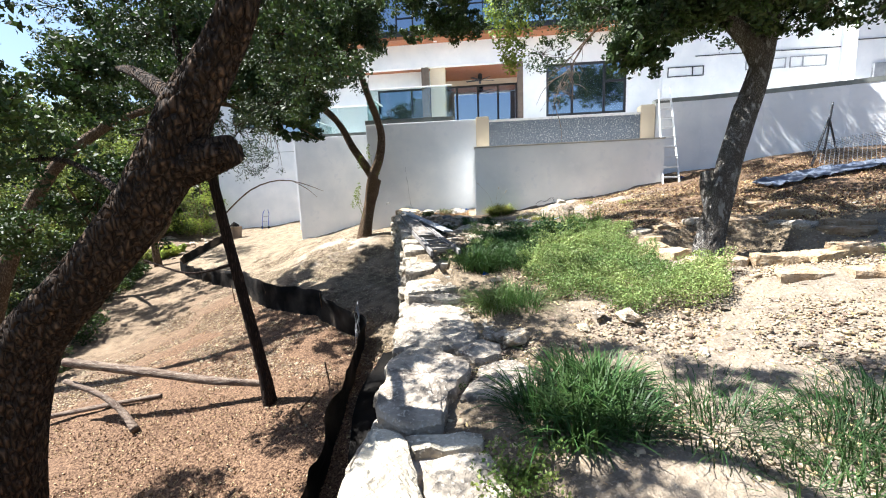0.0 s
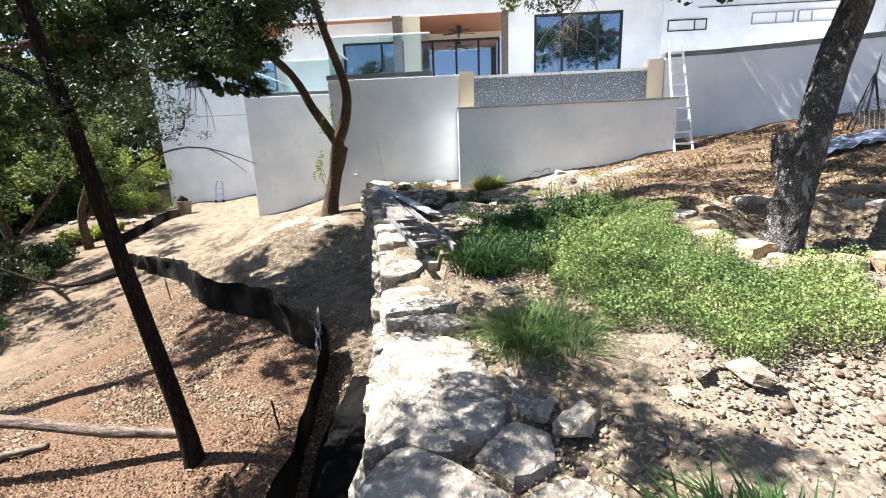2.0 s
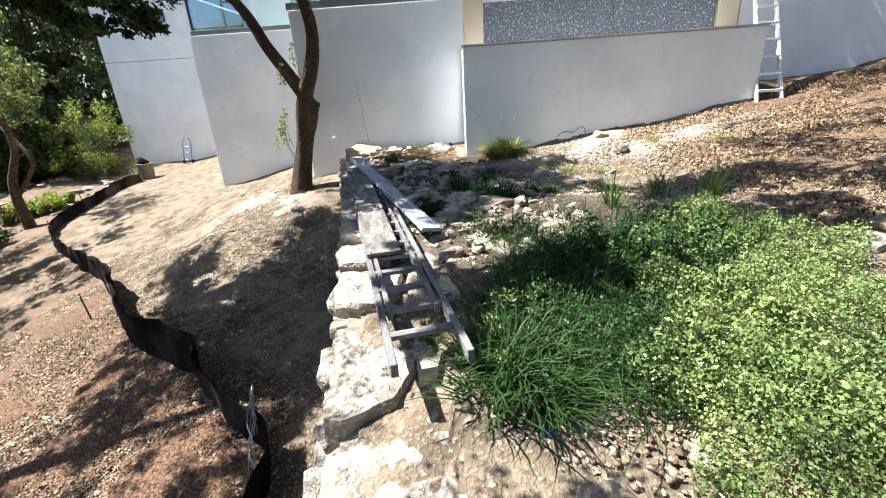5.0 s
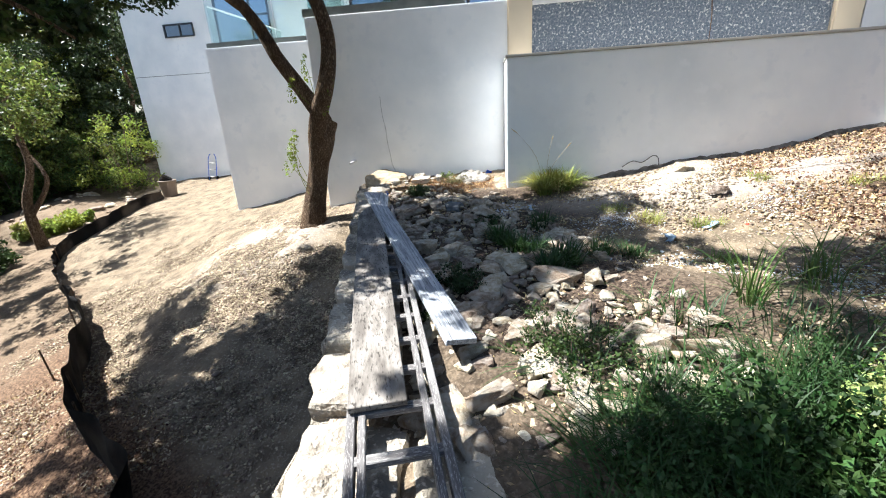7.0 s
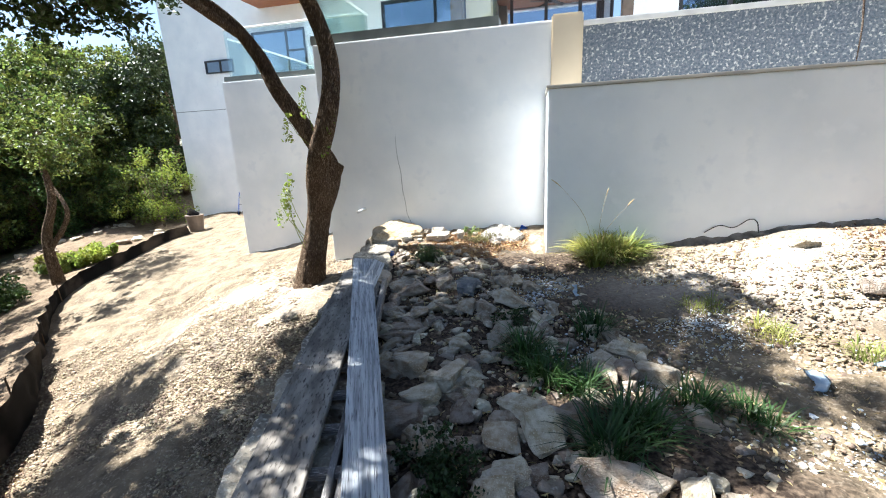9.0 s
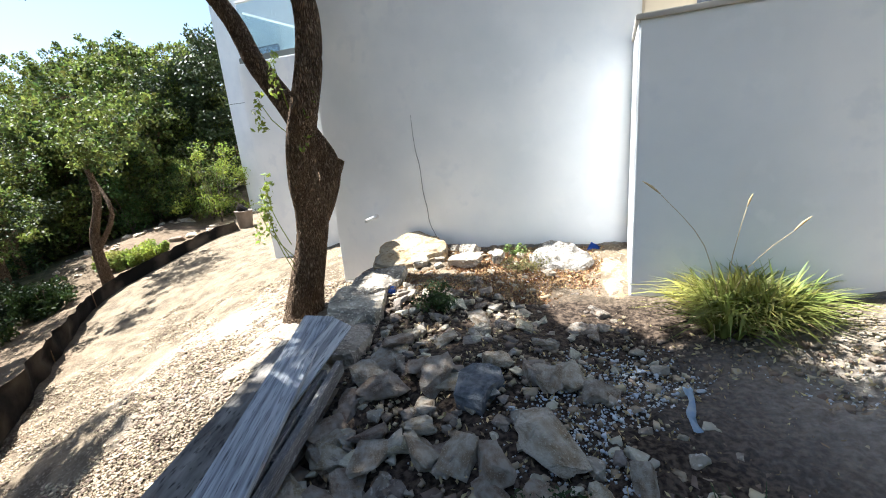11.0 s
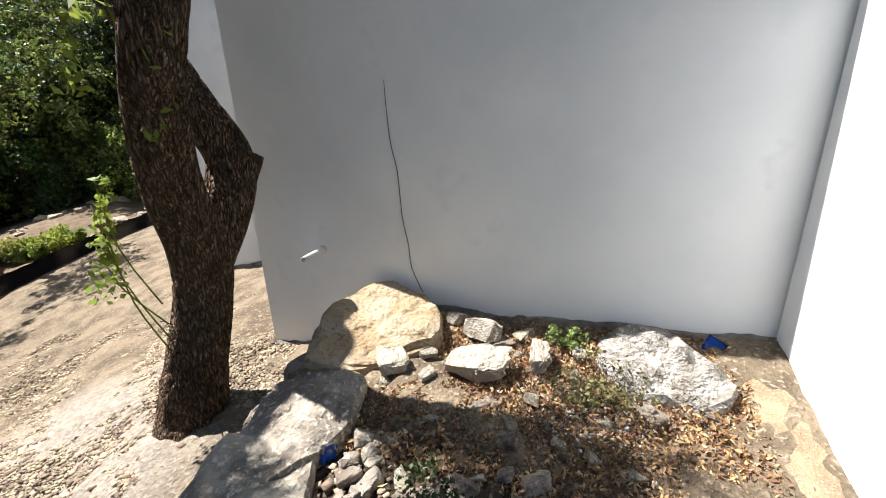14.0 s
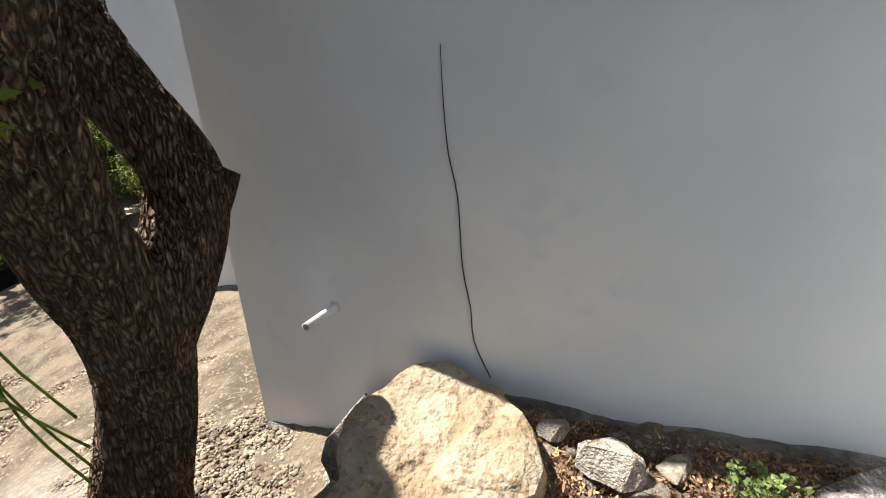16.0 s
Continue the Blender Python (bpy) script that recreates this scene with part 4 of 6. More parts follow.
for course in range(11):
    y = -3.0 + rnd.uniform(0, 0.2)
    while y < 11.4:
        L = rnd.uniform(0.26, 0.6)
        ym = y + L / 2
        ztop = float(top_z(ym)) - 0.12 - course * 0.175
        zl = float(height(edge_x(ym) - 0.25, ym))
        if ztop > zl - 0.12:
            ob = new("face_stone", FACES[rnd.randrange(9)])
            ob.parent = retaining
            dx = (float(edge_x(ym + 0.2)) - float(edge_x(ym - 0.2))) / 0.4
            ob.matrix_basis = pose(float(edge_x(ym)) + 0.06 + rnd.uniform(-0.035, 0.03) - course * 0.012, ym, ztop - 0.09, rnd.uniform(-4, 4), rnd.uniform(-5, 5), 90 - math.degrees(math.atan(dx)) + rnd.uniform(-5, 5)) @ Matrix.Diagonal((L * 0.95, 0.45, 0.36, 1))
            count += 1
        y += L


# ---- ladder and planks on the wall ----
AX = Vector((-0.285, 0.958, 0)).normalized()
AN = Vector((AX.y, -AX.x, 0))


def beam(name, material, start, end, width, thick, parent=None, label="", roll=0.0, bevel=0.004):
    """A sawn length of timber from start to end; width is across, thick is up."""
    s, e = Vector(start), Vector(end)
    d = (e - s).normalized()
    side = d.cross(Vector((0, 0, 1))).normalized()
    up = side.cross(d)
    c, sn = math.cos(radians(roll)), math.sin(radians(roll))
    side, up = side * c + up * sn, up * c - side * sn
    bm = bmesh.new()
    L = (e - s).length
    bbox(bm, -width / 2, width / 2, 0, L, -thick / 2, thick / 2)
    bmesh.ops.bevel(bm, geom=bm.edges[:], offset=min(bevel, thick / 4), segments=1, affect="EDGES")
    me = bpy.data.meshes.new(name)
    bm.to_mesh(me)
    bm.free()
    me.materials.append(M[material])
    ob = new(name, me)
    ob.parent = parent
    m = Matrix((side, d, up)).transposed().to_4x4()
    m.translation = s
    ob.matrix_basis = m
    return tagged(ob, label) if label else ob


ladder = tagged(new("ladder"), "grey weathered wooden extension ladder lying on the stone wall", "ladder")
L0 = Vector((1.01, 3.57, 0.90))
RISE = Vector((0, 0, 0.03))


def on_ladder(along, across, up=0.0):
    return L0 + AX * along + AN * across + RISE * along + Vector((0, 0, up))


for across in (0.022, 0.45):
    beam("rail", "railwood", on_ladder(0, across), on_ladder(5.6, across), 0.042, 0.085, ladder)
for across in (0.075, 0.39):
    beam("rail", "railwood", on_ladder(0.55, across, 0.01), on_ladder(5.5, across, 0.01), 0.035, 0.07, ladder)
for k in range(18):
    a = 0.30 + k * 0.302
    beam("rung", "railwood", on_ladder(a, 0.03, 0.02), on_ladder(a, 0.445, 0.02), 0.055, 0.035, ladder)
plank = tagged(beam("plank", "greywood", on_ladder(1.48, 0.155, 0.07), on_ladder(5.75, 0.155, 0.09), 0.29, 0.035), "flat grey weathered board lying on the ladder", "plank")
plank2 = tagged(new("plank"), "whitewashed weathered board lying askew over the ladder", "plank")
beam("board", "whitewood", (1.10, 5.63, 1.02), (-0.52, 9.36, 1.22), 0.2, 0.04, plank2, roll=-8)
beam("board", "whitewood", (-0.10, 8.30, 1.13), (-0.33, 9.36, 1.20), 0.14, 0.035, plank2, roll=-30)


# ---- leaning ladder on the low wall's end ----
wl_ladder = tagged(new("ladder"), "white painted wooden ladder leaning on the stucco wall", "ladder")
for a, b in (((6.95, 10.35, 1.72), (7.28, 11.86, 4.72)), ((7.40, 10.35, 1.72), (7.62, 11.86, 4.72))):
    beam("rail", "gloss_white", a, b, 0.04, 0.08, wl_ladder)
for k in range(9):
    t = 0.07 + k * 0.1
    p = Vector((6.95, 10.35, 1.72)).lerp(Vector((7.28, 11.86, 4.72)), t)
    q = Vector((7.40, 10.35, 1.72)).lerp(Vector((7.62, 11.86, 4.72)), t)
    beam("rung", "gloss_white", p, q, 0.1, 0.05, wl_ladder)


# ---- trees ----
def tree(name, label, limbs, material, crowns, leaf="oak", per=260, size=0.075, seed=1, flat=0.7, aspect=0.55, twigs=True, fine=0):
    """limbs: (points, radii) of trunk and branches; crowns: (x, y, z, radius) clumps of leaves."""
    t = tagged(new(name), label, "tree")
    for i, (pts, rad) in enumerate(limbs):
        limb("trunk" if i == 0 else "branch", material, pts, rad, t, seg=56 if i < fine else (14 if i < 2 else 8), rough=0.16, seed=seed + i, step=0.03 if i < fine else 0.12, ridged=i < fine)
    g = np.random.default_rng(seed)
    c = np.array(crowns, float)
    if len(c):
        # each clump breaks up into tufts, so that the crown has gaps
        k = 14
        sub = np.repeat(c, k, axis=0)
        d = g.normal(size=(len(sub), 3))
        d /= np.linalg.norm(d, axis=1)[:, None]
        sub[:, :3] += d * (sub[:, 3] * g.random(len(sub)) ** 0.4)[:, None] * np.array([1, 1, flat])
        if twigs:
            bm_v, bm_f = [], []
            for j in range(len(sub)):
                a, b = c[j // k, :3], sub[j, :3]
                s = 0.008
                n0 = len(bm_v)
                bm_v += [a + (s, 0, 0), a + (-s, s, 0), a + (0, -s, s), b]
                bm_f += [(n0, n0 + 1, n0 + 3), (n0 + 1, n0 + 2, n0 + 3), (n0 + 2, n0, n0 + 3)]
            tagged(sheet("twig_mass", np.array(bm_v), np.array(bm_f), material, t), kind="stuff")
        sub[:, 3] = sub[:, 3] * (0.18 + 0.24 * g.random(len(sub)))
        v, f = leaf_cloud(g, sub, per // k + 1, 1.0, size, 0.8, aspect)
        tagged(sheet("crown", v, f, leaf, t), kind="stuff")
    return t


def clumps(seed, n, lo, hi, r):
    g = np.random.default_rng(seed)
    lo, hi = np.array(lo), np.array(hi)
    p = lo + (hi - lo) * g.random((n, 3))
    return np.concatenate([p, (r[0] + (r[1] - r[0]) * g.random(n))[:, None]], 1).tolist()


# clumps 61 and 62 hang above the view, added to shade the terrace
mid_crown = clumps(65, 20, (-5.6, 6.2, 4.3), (-3.2, 8.6, 5.4), (0.4, 0.6)) + clumps(61, 30, (-3.2, 7.4, 6.1), (-1.5, 10.3, 7.6), (0.35, 0.65)) + clumps(62, 9, (-2.5, 4.4, 6.0), (-1.2, 5.4, 6.8), (0.3, 0.5)) + clumps(63, 26, (-6.0, 6.4, 5.2), (-3.2, 9.6, 6.6), (0.45, 0.75)) + clumps(16, 26, (-7.6, 5.8, 3.9), (-4.0, 9.4, 5.6), (0.4, 0.75)) + clumps(2, 60, (-5.6, 6.6, 4.0), (-1.9, 10.2, 6.6), (0.45, 0.8))  + clumps(3, 14, (-4.5, 8.8, 5.5), (-1.0, 11.5, 7.5), (0.5, 0.9))
mid = tree("oak_tree", "slim forked oak with dark ridged bark growing beside the white wall", (
    (((-2.24, 11.0, 0.0), (-2.25, 11.04, 0.36), (-2.2, 11.12, 0.75), (-2.12, 11.22, 1.2), (-2.02, 11.2, 1.6), (-1.93, 11.05, 2.0), (-1.78, 10.93, 2.4), (-1.60, 10.86, 2.75), (-1.50, 10.93, 3.2), (-1.50, 11.0, 3.7), (-1.65, 10.95, 4.3), (-1.8, 10.4, 5.1), (-2.05, 10.4, 6.2), (-2.2, 10.2, 7.2)), (0.38, 0.23, 0.19, 0.175, 0.18, 0.155, 0.14, 0.13, 0.12, 0.115, 0.105, 0.09, 0.07, 0.04)),
    (((-2.02, 11.24, 1.5), (-1.96, 11.36, 1.75), (-1.92, 11.46, 2.0), (-1.95, 11.5, 2.2), (-2.10, 11.43, 2.52), (-2.33, 11.42, 2.9), (-2.6, 11.35, 3.36), (-2.9, 11.35, 3.95), (-3.3, 11.1, 4.5), (-4.1, 10.2, 5.2)), (0.15, 0.15, 0.145, 0.14, 0.13, 0.12, 0.105, 0.095, 0.075, 0.04)),
    (((-1.94, 11.38, 1.85), (-1.86, 11.5, 2.08), (-1.82, 11.56, 2.2)), (0.13, 0.115, 0.10)),
    (((-3.1, 11.25, 4.2), (-3.5, 9.9, 4.8), (-3.9, 8.6, 5.3), (-4.1, 7.4, 5.3)), (0.07, 0.055, 0.04, 0.02)),
    (((-2.05, 10.4, 6.0), (-3.0, 9.8, 6.3), (-3.6, 8.6, 6.3)), (0.06, 0.045, 0.02)),
), "bark", mid_crown, per=1250, seed=21, fine=3)
for k, (sx, sz, tz) in enumerate(((-2.34, 0.85, 1.8), (-2.40, 1.0, 1.95), (-2.48, 1.15, 1.7), (-2.30, 1.3, 2.1), (-1.62, 2.35, 2.75), (-1.5, 2.5, 3.05), (-1.9, 2.6, 3.3), (-2.2, 2.6, 2.95))):
    side = -1 if sx < -2 else 1
    root = (-2.2 - 0.01 * k, 11.0, sz - 0.05) if k < 4 else (-1.85, 11.05, sz - 0.2)
    limb("sprout", "oakyellow", (root, ((root[0] + sx) / 2 + 0.04 * side, 10.88, (root[2] + tz) / 2), (sx, 10.85, tz)), (0.006, 0.005, 0.003), mid, seg=5, rough=0.05, seed=k)
    tips = [(sx + 0.03 * math.sin(5 * q + k), 10.85 + 0.04 * math.cos(7 * q), tz - 0.09 * q, 0.05 + 0.01 * q) for q in range(5)]
    tagged(sheet("sprout_foliage", *leaf_cloud(np.random.default_rng(90 + k), tips, 11, 1.0, 0.055), "oakyellow", mid), "yellow-green young sprout", kind="stuff")

# clumps 41 and 64 are added out of view to shade terrace and long wall
right_crown = clumps(41, 22, (-0.2, 5.4, 5.3), (1.6, 7.6, 6.3), (0.25, 0.5)) + clumps(64, 62, (4.6, 9.2, 6.7), (9.8, 12.6, 8.2), (0.5, 0.8)) + clumps(8, 30, (3.9, 3.0, 4.2), (6.8, 5.4, 5.2), (0.4, 0.7)) + clumps(17, 44, (2.6, 4.0, 4.9), (8.0, 8.5, 6.2), (0.4, 0.8)) + clumps(9, 7, (3.6, 3.6, 3.6), (4.4, 4.2, 4.4), (0.25, 0.4)) + clumps(10, 12, (6.0, 2.6, 3.9), (7.4, 4.4, 4.8), (0.4, 0.6))
right = tree("oak_tree", "leaning live oak with lichen-grey bark in a stone-edged tree well", (
    (((5.12, 3.98, 0.35), (5.17, 4.0, 0.75), (5.3, 4.08, 1.35), (5.47, 4.18, 1.97), (5.64, 4.33, 2.4), (5.83, 4.47, 2.82), (5.97, 4.5, 3.25), (6.05, 4.49, 3.68), (6.13, 4.5, 4.2), (6.2, 4.5, 4.9)), (0.27, 0.20, 0.17, 0.15, 0.155, 0.165, 0.15, 0.13, 0.10, 0.06)),
    (((6.03, 4.49, 3.5), (5.86, 4.48, 3.85), (5.6, 4.46, 4.12), (5.3, 4.4, 4.35), (4.9, 4.3, 4.7), (4.3, 4.1, 5.0)), (0.12, 0.12, 0.105, 0.09, 0.06, 0.03)),
    (((5.36, 4.16, 1.4), (5.31, 4.3, 1.7), (5.31, 4.38, 1.97)), (0.15, 0.12, 0.10)),
    (((6.13, 4.5, 4.3), (6.8, 4.2, 4.7), (7.4, 3.8, 4.8)), (0.06, 0.045, 0.02)),
    (((5.18, 4.12, 1.05), (5.1, 4.1, 1.28)), (0.09, 0.075)),
), "greybark", right_crown, per=700, seed=31, fine=3)

g5 = np.random.default_rng(55)
hang = np.array(clumps(18, 9, (2.1, 6.8, 4.6), (2.7, 7.6, 6.2), (0.22, 0.36)))
tagged(sheet("spray", *leaf_cloud(g5, hang, 230, 1.0, 0.075, 1.1), "oakyellow", right), "sunlit yellow-green hanging spray of leaves", kind="stuff")
limb("branch", "bark", ((5.3, 4.45, 4.36), (4.6, 5.0, 5.0), (3.8, 6.0, 5.6), (2.9, 7.0, 5.9), (2.4, 7.3, 5.2)), (0.06, 0.05, 0.035, 0.02, 0.01), right, seg=8, seed=4)
# bough added to carry the unseen shading clumps over the terrace
limb("branch", "bark", ((2.9, 7.0, 5.9), (1.8, 6.8, 6.0), (0.6, 6.4, 5.9)), (0.03, 0.02, 0.01), right, seg=8, seed=6)
limb("branch", "bark", ((3.8, 6.0, 5.6), (4.4, 7.0, 5.3), (4.0, 7.8, 4.9), (3.6, 8.0, 4.5)), (0.03, 0.02, 0.014, 0.006), right, seg=6, seed=5)
for k in range(10):
    p0 = Vector((4.3, 7.2, 5.2)).lerp(Vector((3.6, 8.0, 4.5)), g5.random())
    q0 = p0 + Vector((g5.normal() * 0.25 - 0.1, g5.normal() * 0.15, -0.15 - 0.35 * g5.random()))
    limb("dead_twig", "deadwood", (p0, p0.lerp(q0, 0.5) + Vector((0.05, 0, 0.04)), q0), (0.007, 0.005, 0.002), right, seg=4, rough=0, seed=k)

for k, pts in enumerate((((4.92, 9.5, 6.33), (4.78, 9.5, 5.87), (4.44, 9.5, 5.41), (4.04, 9.5, 4.82), (3.52, 9.55, 4.57)), ((4.04, 9.5, 4.82), (3.8, 9.45, 4.3), (3.65, 9.5, 3.58)), ((4.44, 9.5, 5.41), (4.0, 9.5, 5.2), (3.45, 9.5, 5.25)), ((3.8, 9.5, 4.7), (3.45, 9.5, 4.4), (3.24, 9.5, 4.0)), ((4.04, 9.5, 4.82), (4.2, 9.5, 4.5), (4.19, 9.5, 4.04)), ((3.72, 9.48, 4.0), (3.9, 9.5, 3.4), (3.92, 9.5, 2.96)))):
    limb("dead_branch", "deadwood", pts, (0.028, 0.024, 0.02, 0.013, 0.006) if k == 0 else (0.011, 0.008, 0.004), right, seg=6, rough=0.1, seed=k)
for k in range(44):
    p0 = Vector((4.3, 9.5, 5.1)).lerp(Vector((3.6, 9.5, 4.0)), g5.random()) + Vector((g5.normal() * 0.12, g5.normal() * 0.1, 0))
    q0 = p0 + Vector((g5.normal() * 0.22, g5.normal() * 0.12, -0.08 - 0.35 * g5.random()))
    limb("dead_twig", "deadwood", (p0, p0.lerp(q0, 0.5) + Vector((0.05, 0, 0.04)), q0), (0.007, 0.005, 0.0025), right, seg=4, rough=0, seed=k)

# clumps 44 sit unseen over the walk, added to dapple the cap stones
lean = tree("oak_tree", "massive leaning oak trunk with a sawn limb stub, bark coloured for deep shade", (
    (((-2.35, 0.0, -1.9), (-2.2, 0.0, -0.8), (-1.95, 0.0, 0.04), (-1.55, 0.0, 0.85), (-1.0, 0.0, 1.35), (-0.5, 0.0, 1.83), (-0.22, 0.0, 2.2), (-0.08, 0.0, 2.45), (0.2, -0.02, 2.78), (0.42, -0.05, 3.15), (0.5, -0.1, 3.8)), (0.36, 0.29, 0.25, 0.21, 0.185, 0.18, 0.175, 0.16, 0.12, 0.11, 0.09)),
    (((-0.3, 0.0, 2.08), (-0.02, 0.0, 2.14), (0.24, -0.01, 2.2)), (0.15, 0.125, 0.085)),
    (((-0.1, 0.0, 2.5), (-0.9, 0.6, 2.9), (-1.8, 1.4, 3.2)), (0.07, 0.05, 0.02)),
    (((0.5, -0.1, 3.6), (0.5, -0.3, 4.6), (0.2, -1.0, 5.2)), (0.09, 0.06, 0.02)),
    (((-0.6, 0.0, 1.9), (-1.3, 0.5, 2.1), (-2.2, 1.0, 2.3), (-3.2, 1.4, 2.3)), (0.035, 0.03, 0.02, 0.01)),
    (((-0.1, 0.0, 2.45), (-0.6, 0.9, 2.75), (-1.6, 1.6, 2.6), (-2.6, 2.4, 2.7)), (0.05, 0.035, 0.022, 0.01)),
), "shadebark", clumps(44, 17, (-1.6, -2.4, 4.7), (1.5, 0.9, 5.6), (0.25, 0.5)) + clumps(12, 34, (-3.4, -0.6, 3.3), (0.5, 3.2, 4.6), (0.35, 0.6)) + clumps(15, 30, (-4.2, 0.2, 1.4), (-1.7, 2.6, 3.4), (0.3, 0.45)), per=760, size=0.055, seed=41, fine=2)

cedar = tree("cedar_tree", "thin cedar trunk with shaggy bark and feathery foliage", (
    (((-1.42, 2.95, -1.45), (-1.5, 2.98, -0.8), (-1.68, 3.0, 0.2), (-1.85, 3.0, 1.2), (-2.0, 3.0, 2.2), (-2.2, 3.0, 3.3), (-2.35, 3.0, 4.5)), (0.12, 0.085, 0.075, 0.07, 0.065, 0.055, 0.03)),
    (((-2.1, 3.0, 2.6), (-2.8, 3.2, 2.9), (-3.6, 3.4, 2.9)), (0.035, 0.025, 0.012)),
    (((-1.8, 3.0, 0.9), (-2.6, 3.1, 0.75), (-3.4, 3.2, 0.95)), (0.025, 0.018, 0.01)),
), "cedarbark", clumps(13, 26, (-4.2, 2.2, 2.3), (-1.2, 4.6, 4.4), (0.3, 0.6)), leaf="cedar", per=420, size=0.05, aspect=0.3, seed=51)

reach = tree("oak_tree", "wild oak whose leafy bough reaches over the slope", (
    (((-8.2, 4.2, -2.4), (-8.0, 4.4, -0.6), (-7.4, 4.7, 1.2), (-6.6, 5.0, 2.6), (-5.6, 5.3, 3.4)), (0.2, 0.16, 0.14, 0.11, 0.08)),
    (((-5.6, 5.3, 3.4), (-4.4, 5.7, 3.8), (-3.2, 6.1, 3.7), (-2.2, 6.4, 3.3), (-1.75, 6.5, 3.0)), (0.07, 0.055, 0.04, 0.02, 0.008)),
    (((-4.4, 5.7, 3.8), (-3.6, 6.6, 4.2), (-2.9, 7.3, 4.3)), (0.04, 0.03, 0.012)),
), "bark", clumps(31, 36, (-6.6, 4.8, 3.4), (-2.4, 7.4, 4.9), (0.35, 0.6)) + clumps(32, 9, (-2.8, 5.9, 3.0), (-1.8, 6.8, 3.7), (0.2, 0.34)), per=620, size=0.07, seed=61)
for k in range(22):
    p0 = Vector((-3.9, 5.6, 3.5)).lerp(Vector((-2.6, 6.2, 3.3)), g5.random())
    q0 = p0 + Vector((0.1 + g5.normal() * 0.2, g5.normal() * 0.2, -0.4 - 0.5 * g5.random()))
    limb("dead_twig", "bark", (p0, p0.lerp(q0, 0.5) + Vector((0.08, 0, 0.03)), q0), (0.010, 0.007, 0.003), reach, seg=4, rough=0, seed=k)

# the wood on the far side of the fence
g = np.random.default_rng(77)
def clear_of_house(x, y, r):
    """True where a crown of that radius leaves the far white wall in view from along the walk."""
    for ex_, ey_ in ((1.9, -2.7), (1.4, 0), (1.4, 3), (1.45, 5.1), (0.7, 8.5), (-0.3, 10.2)):
        d = math.hypot(x - ex_, y - ey_)
        if math.atan2(y - ey_, x - ex_) - math.asin(min(1, r / d)) < math.atan2(21 - ey_, -13.9 - ex_):
            return False
    return True


SPOTS = [(-12.6, 14.2), (-19.5, 15.0), (-15.6, 11.9), (-14.0, 9.6), (-12.2, 7.2), (-10.8, 4.6), (-20.5, 18.8), (-17.0, 13.6)]
SPOTS += [(-19.2, 20.8), (-21.5, 18.2), (-22.5, 14.5), (-17, 24), (-20, 25), (-16.5, 28), (-23, 24), (-19, 30), (-25, 29), (-28, 24), (-15.5, 33), (-22, 34), (-21.5, 21)]
while len(SPOTS) < 52:
    a, d = radians(g.uniform(110, 178)), g.uniform(20, 42)
    x, y = 1 + d * math.cos(a), 2 + d * math.sin(a)
    if clear_of_house(x, y, 3.0) and (x < -21 or y > 23):
        SPOTS.append((x, y))
# unseen trees behind the walk, added so that the windows mirror them
SPOTS += [(-14, -14), (-9, -17), (-4, -12), (0, -18), (4, -13), (8, -17), (12, -12), (16, -17), (21, -12), (-19, -9), (26, -16)]
for k, (x, y) in enumerate(SPOTS):
    z = float(height(x, y))
    close = k < 8
    h = g.uniform(4.5, 5.5) if close else (g.uniform(7.0, 9.8) if y > 22.5 else g.uniform(5.0, 7.0))
    w = 1.3 if close else 2.0
    cr = clumps(100 + k, (9 if k == 0 else 15) if close else 30, (x - w, y - w, z + h * (0.60 if k == 0 else 0.38 if close else 0.12)), (x + w, y + w, z + h), (0.6, 1.0) if close else (0.9, 1.5))
    tree("woodland_tree", "small wild oak with a crooked trunk beyond the silt fence" if close else "tall dark green tree standing around the site", (
        (((x, y, z - 0.2), (x + 0.25 * g.normal(), y, z + h * 0.25), (x + 0.4 * g.normal(), y + 0.2, z + h * 0.5), (x + 0.5 * g.normal(), y + 0.2, z + h * 0.8)), (0.17, 0.12, 0.09, 0.04)),
        (((x, y, z + h * 0.2), (x + 0.7 * g.normal(), y + 0.3, z + h * 0.4), (x + 1.0 * g.normal(), y + 0.5, z + h * 0.6)), (0.08, 0.06, 0.03)),
    ), "bark", cr, leaf="cedar" if k % 4 == 3 else "woodleaf", per=420 if close else 620, size=0.11 if close else 0.17, seed=200 + k, twigs=close)


wz = float(height(-11.4, 10.2))
tree("woodland_tree", "tall spreading wild oak shading the ground beyond the fence", (
    (((-11.4, 10.2, wz - 0.2), (-11.2, 10.3, wz + 1.2), (-11.5, 10.4, wz + 2.6), (-11.3, 10.6, wz + 4.2)), (0.16, 0.12, 0.1, 0.05)),
    (((-11.2, 10.3, wz + 1.3), (-10.6, 10.9, wz + 2.4), (-10.2, 11.6, wz + 3.4)), (0.08, 0.06, 0.03)),
    (((-11.4, 10.3, wz + 2.0), (-11.0, 9.5, wz + 3.2), (-10.6, 8.8, wz + 3.9)), (0.07, 0.05, 0.02)),
), "bark", clumps(71, 24, (-13.6, 8.2, wz + 2.6), (-9.8, 12.6, wz + 6.0), (0.5, 0.9)), leaf="woodleaf", per=620, size=0.09, seed=301)


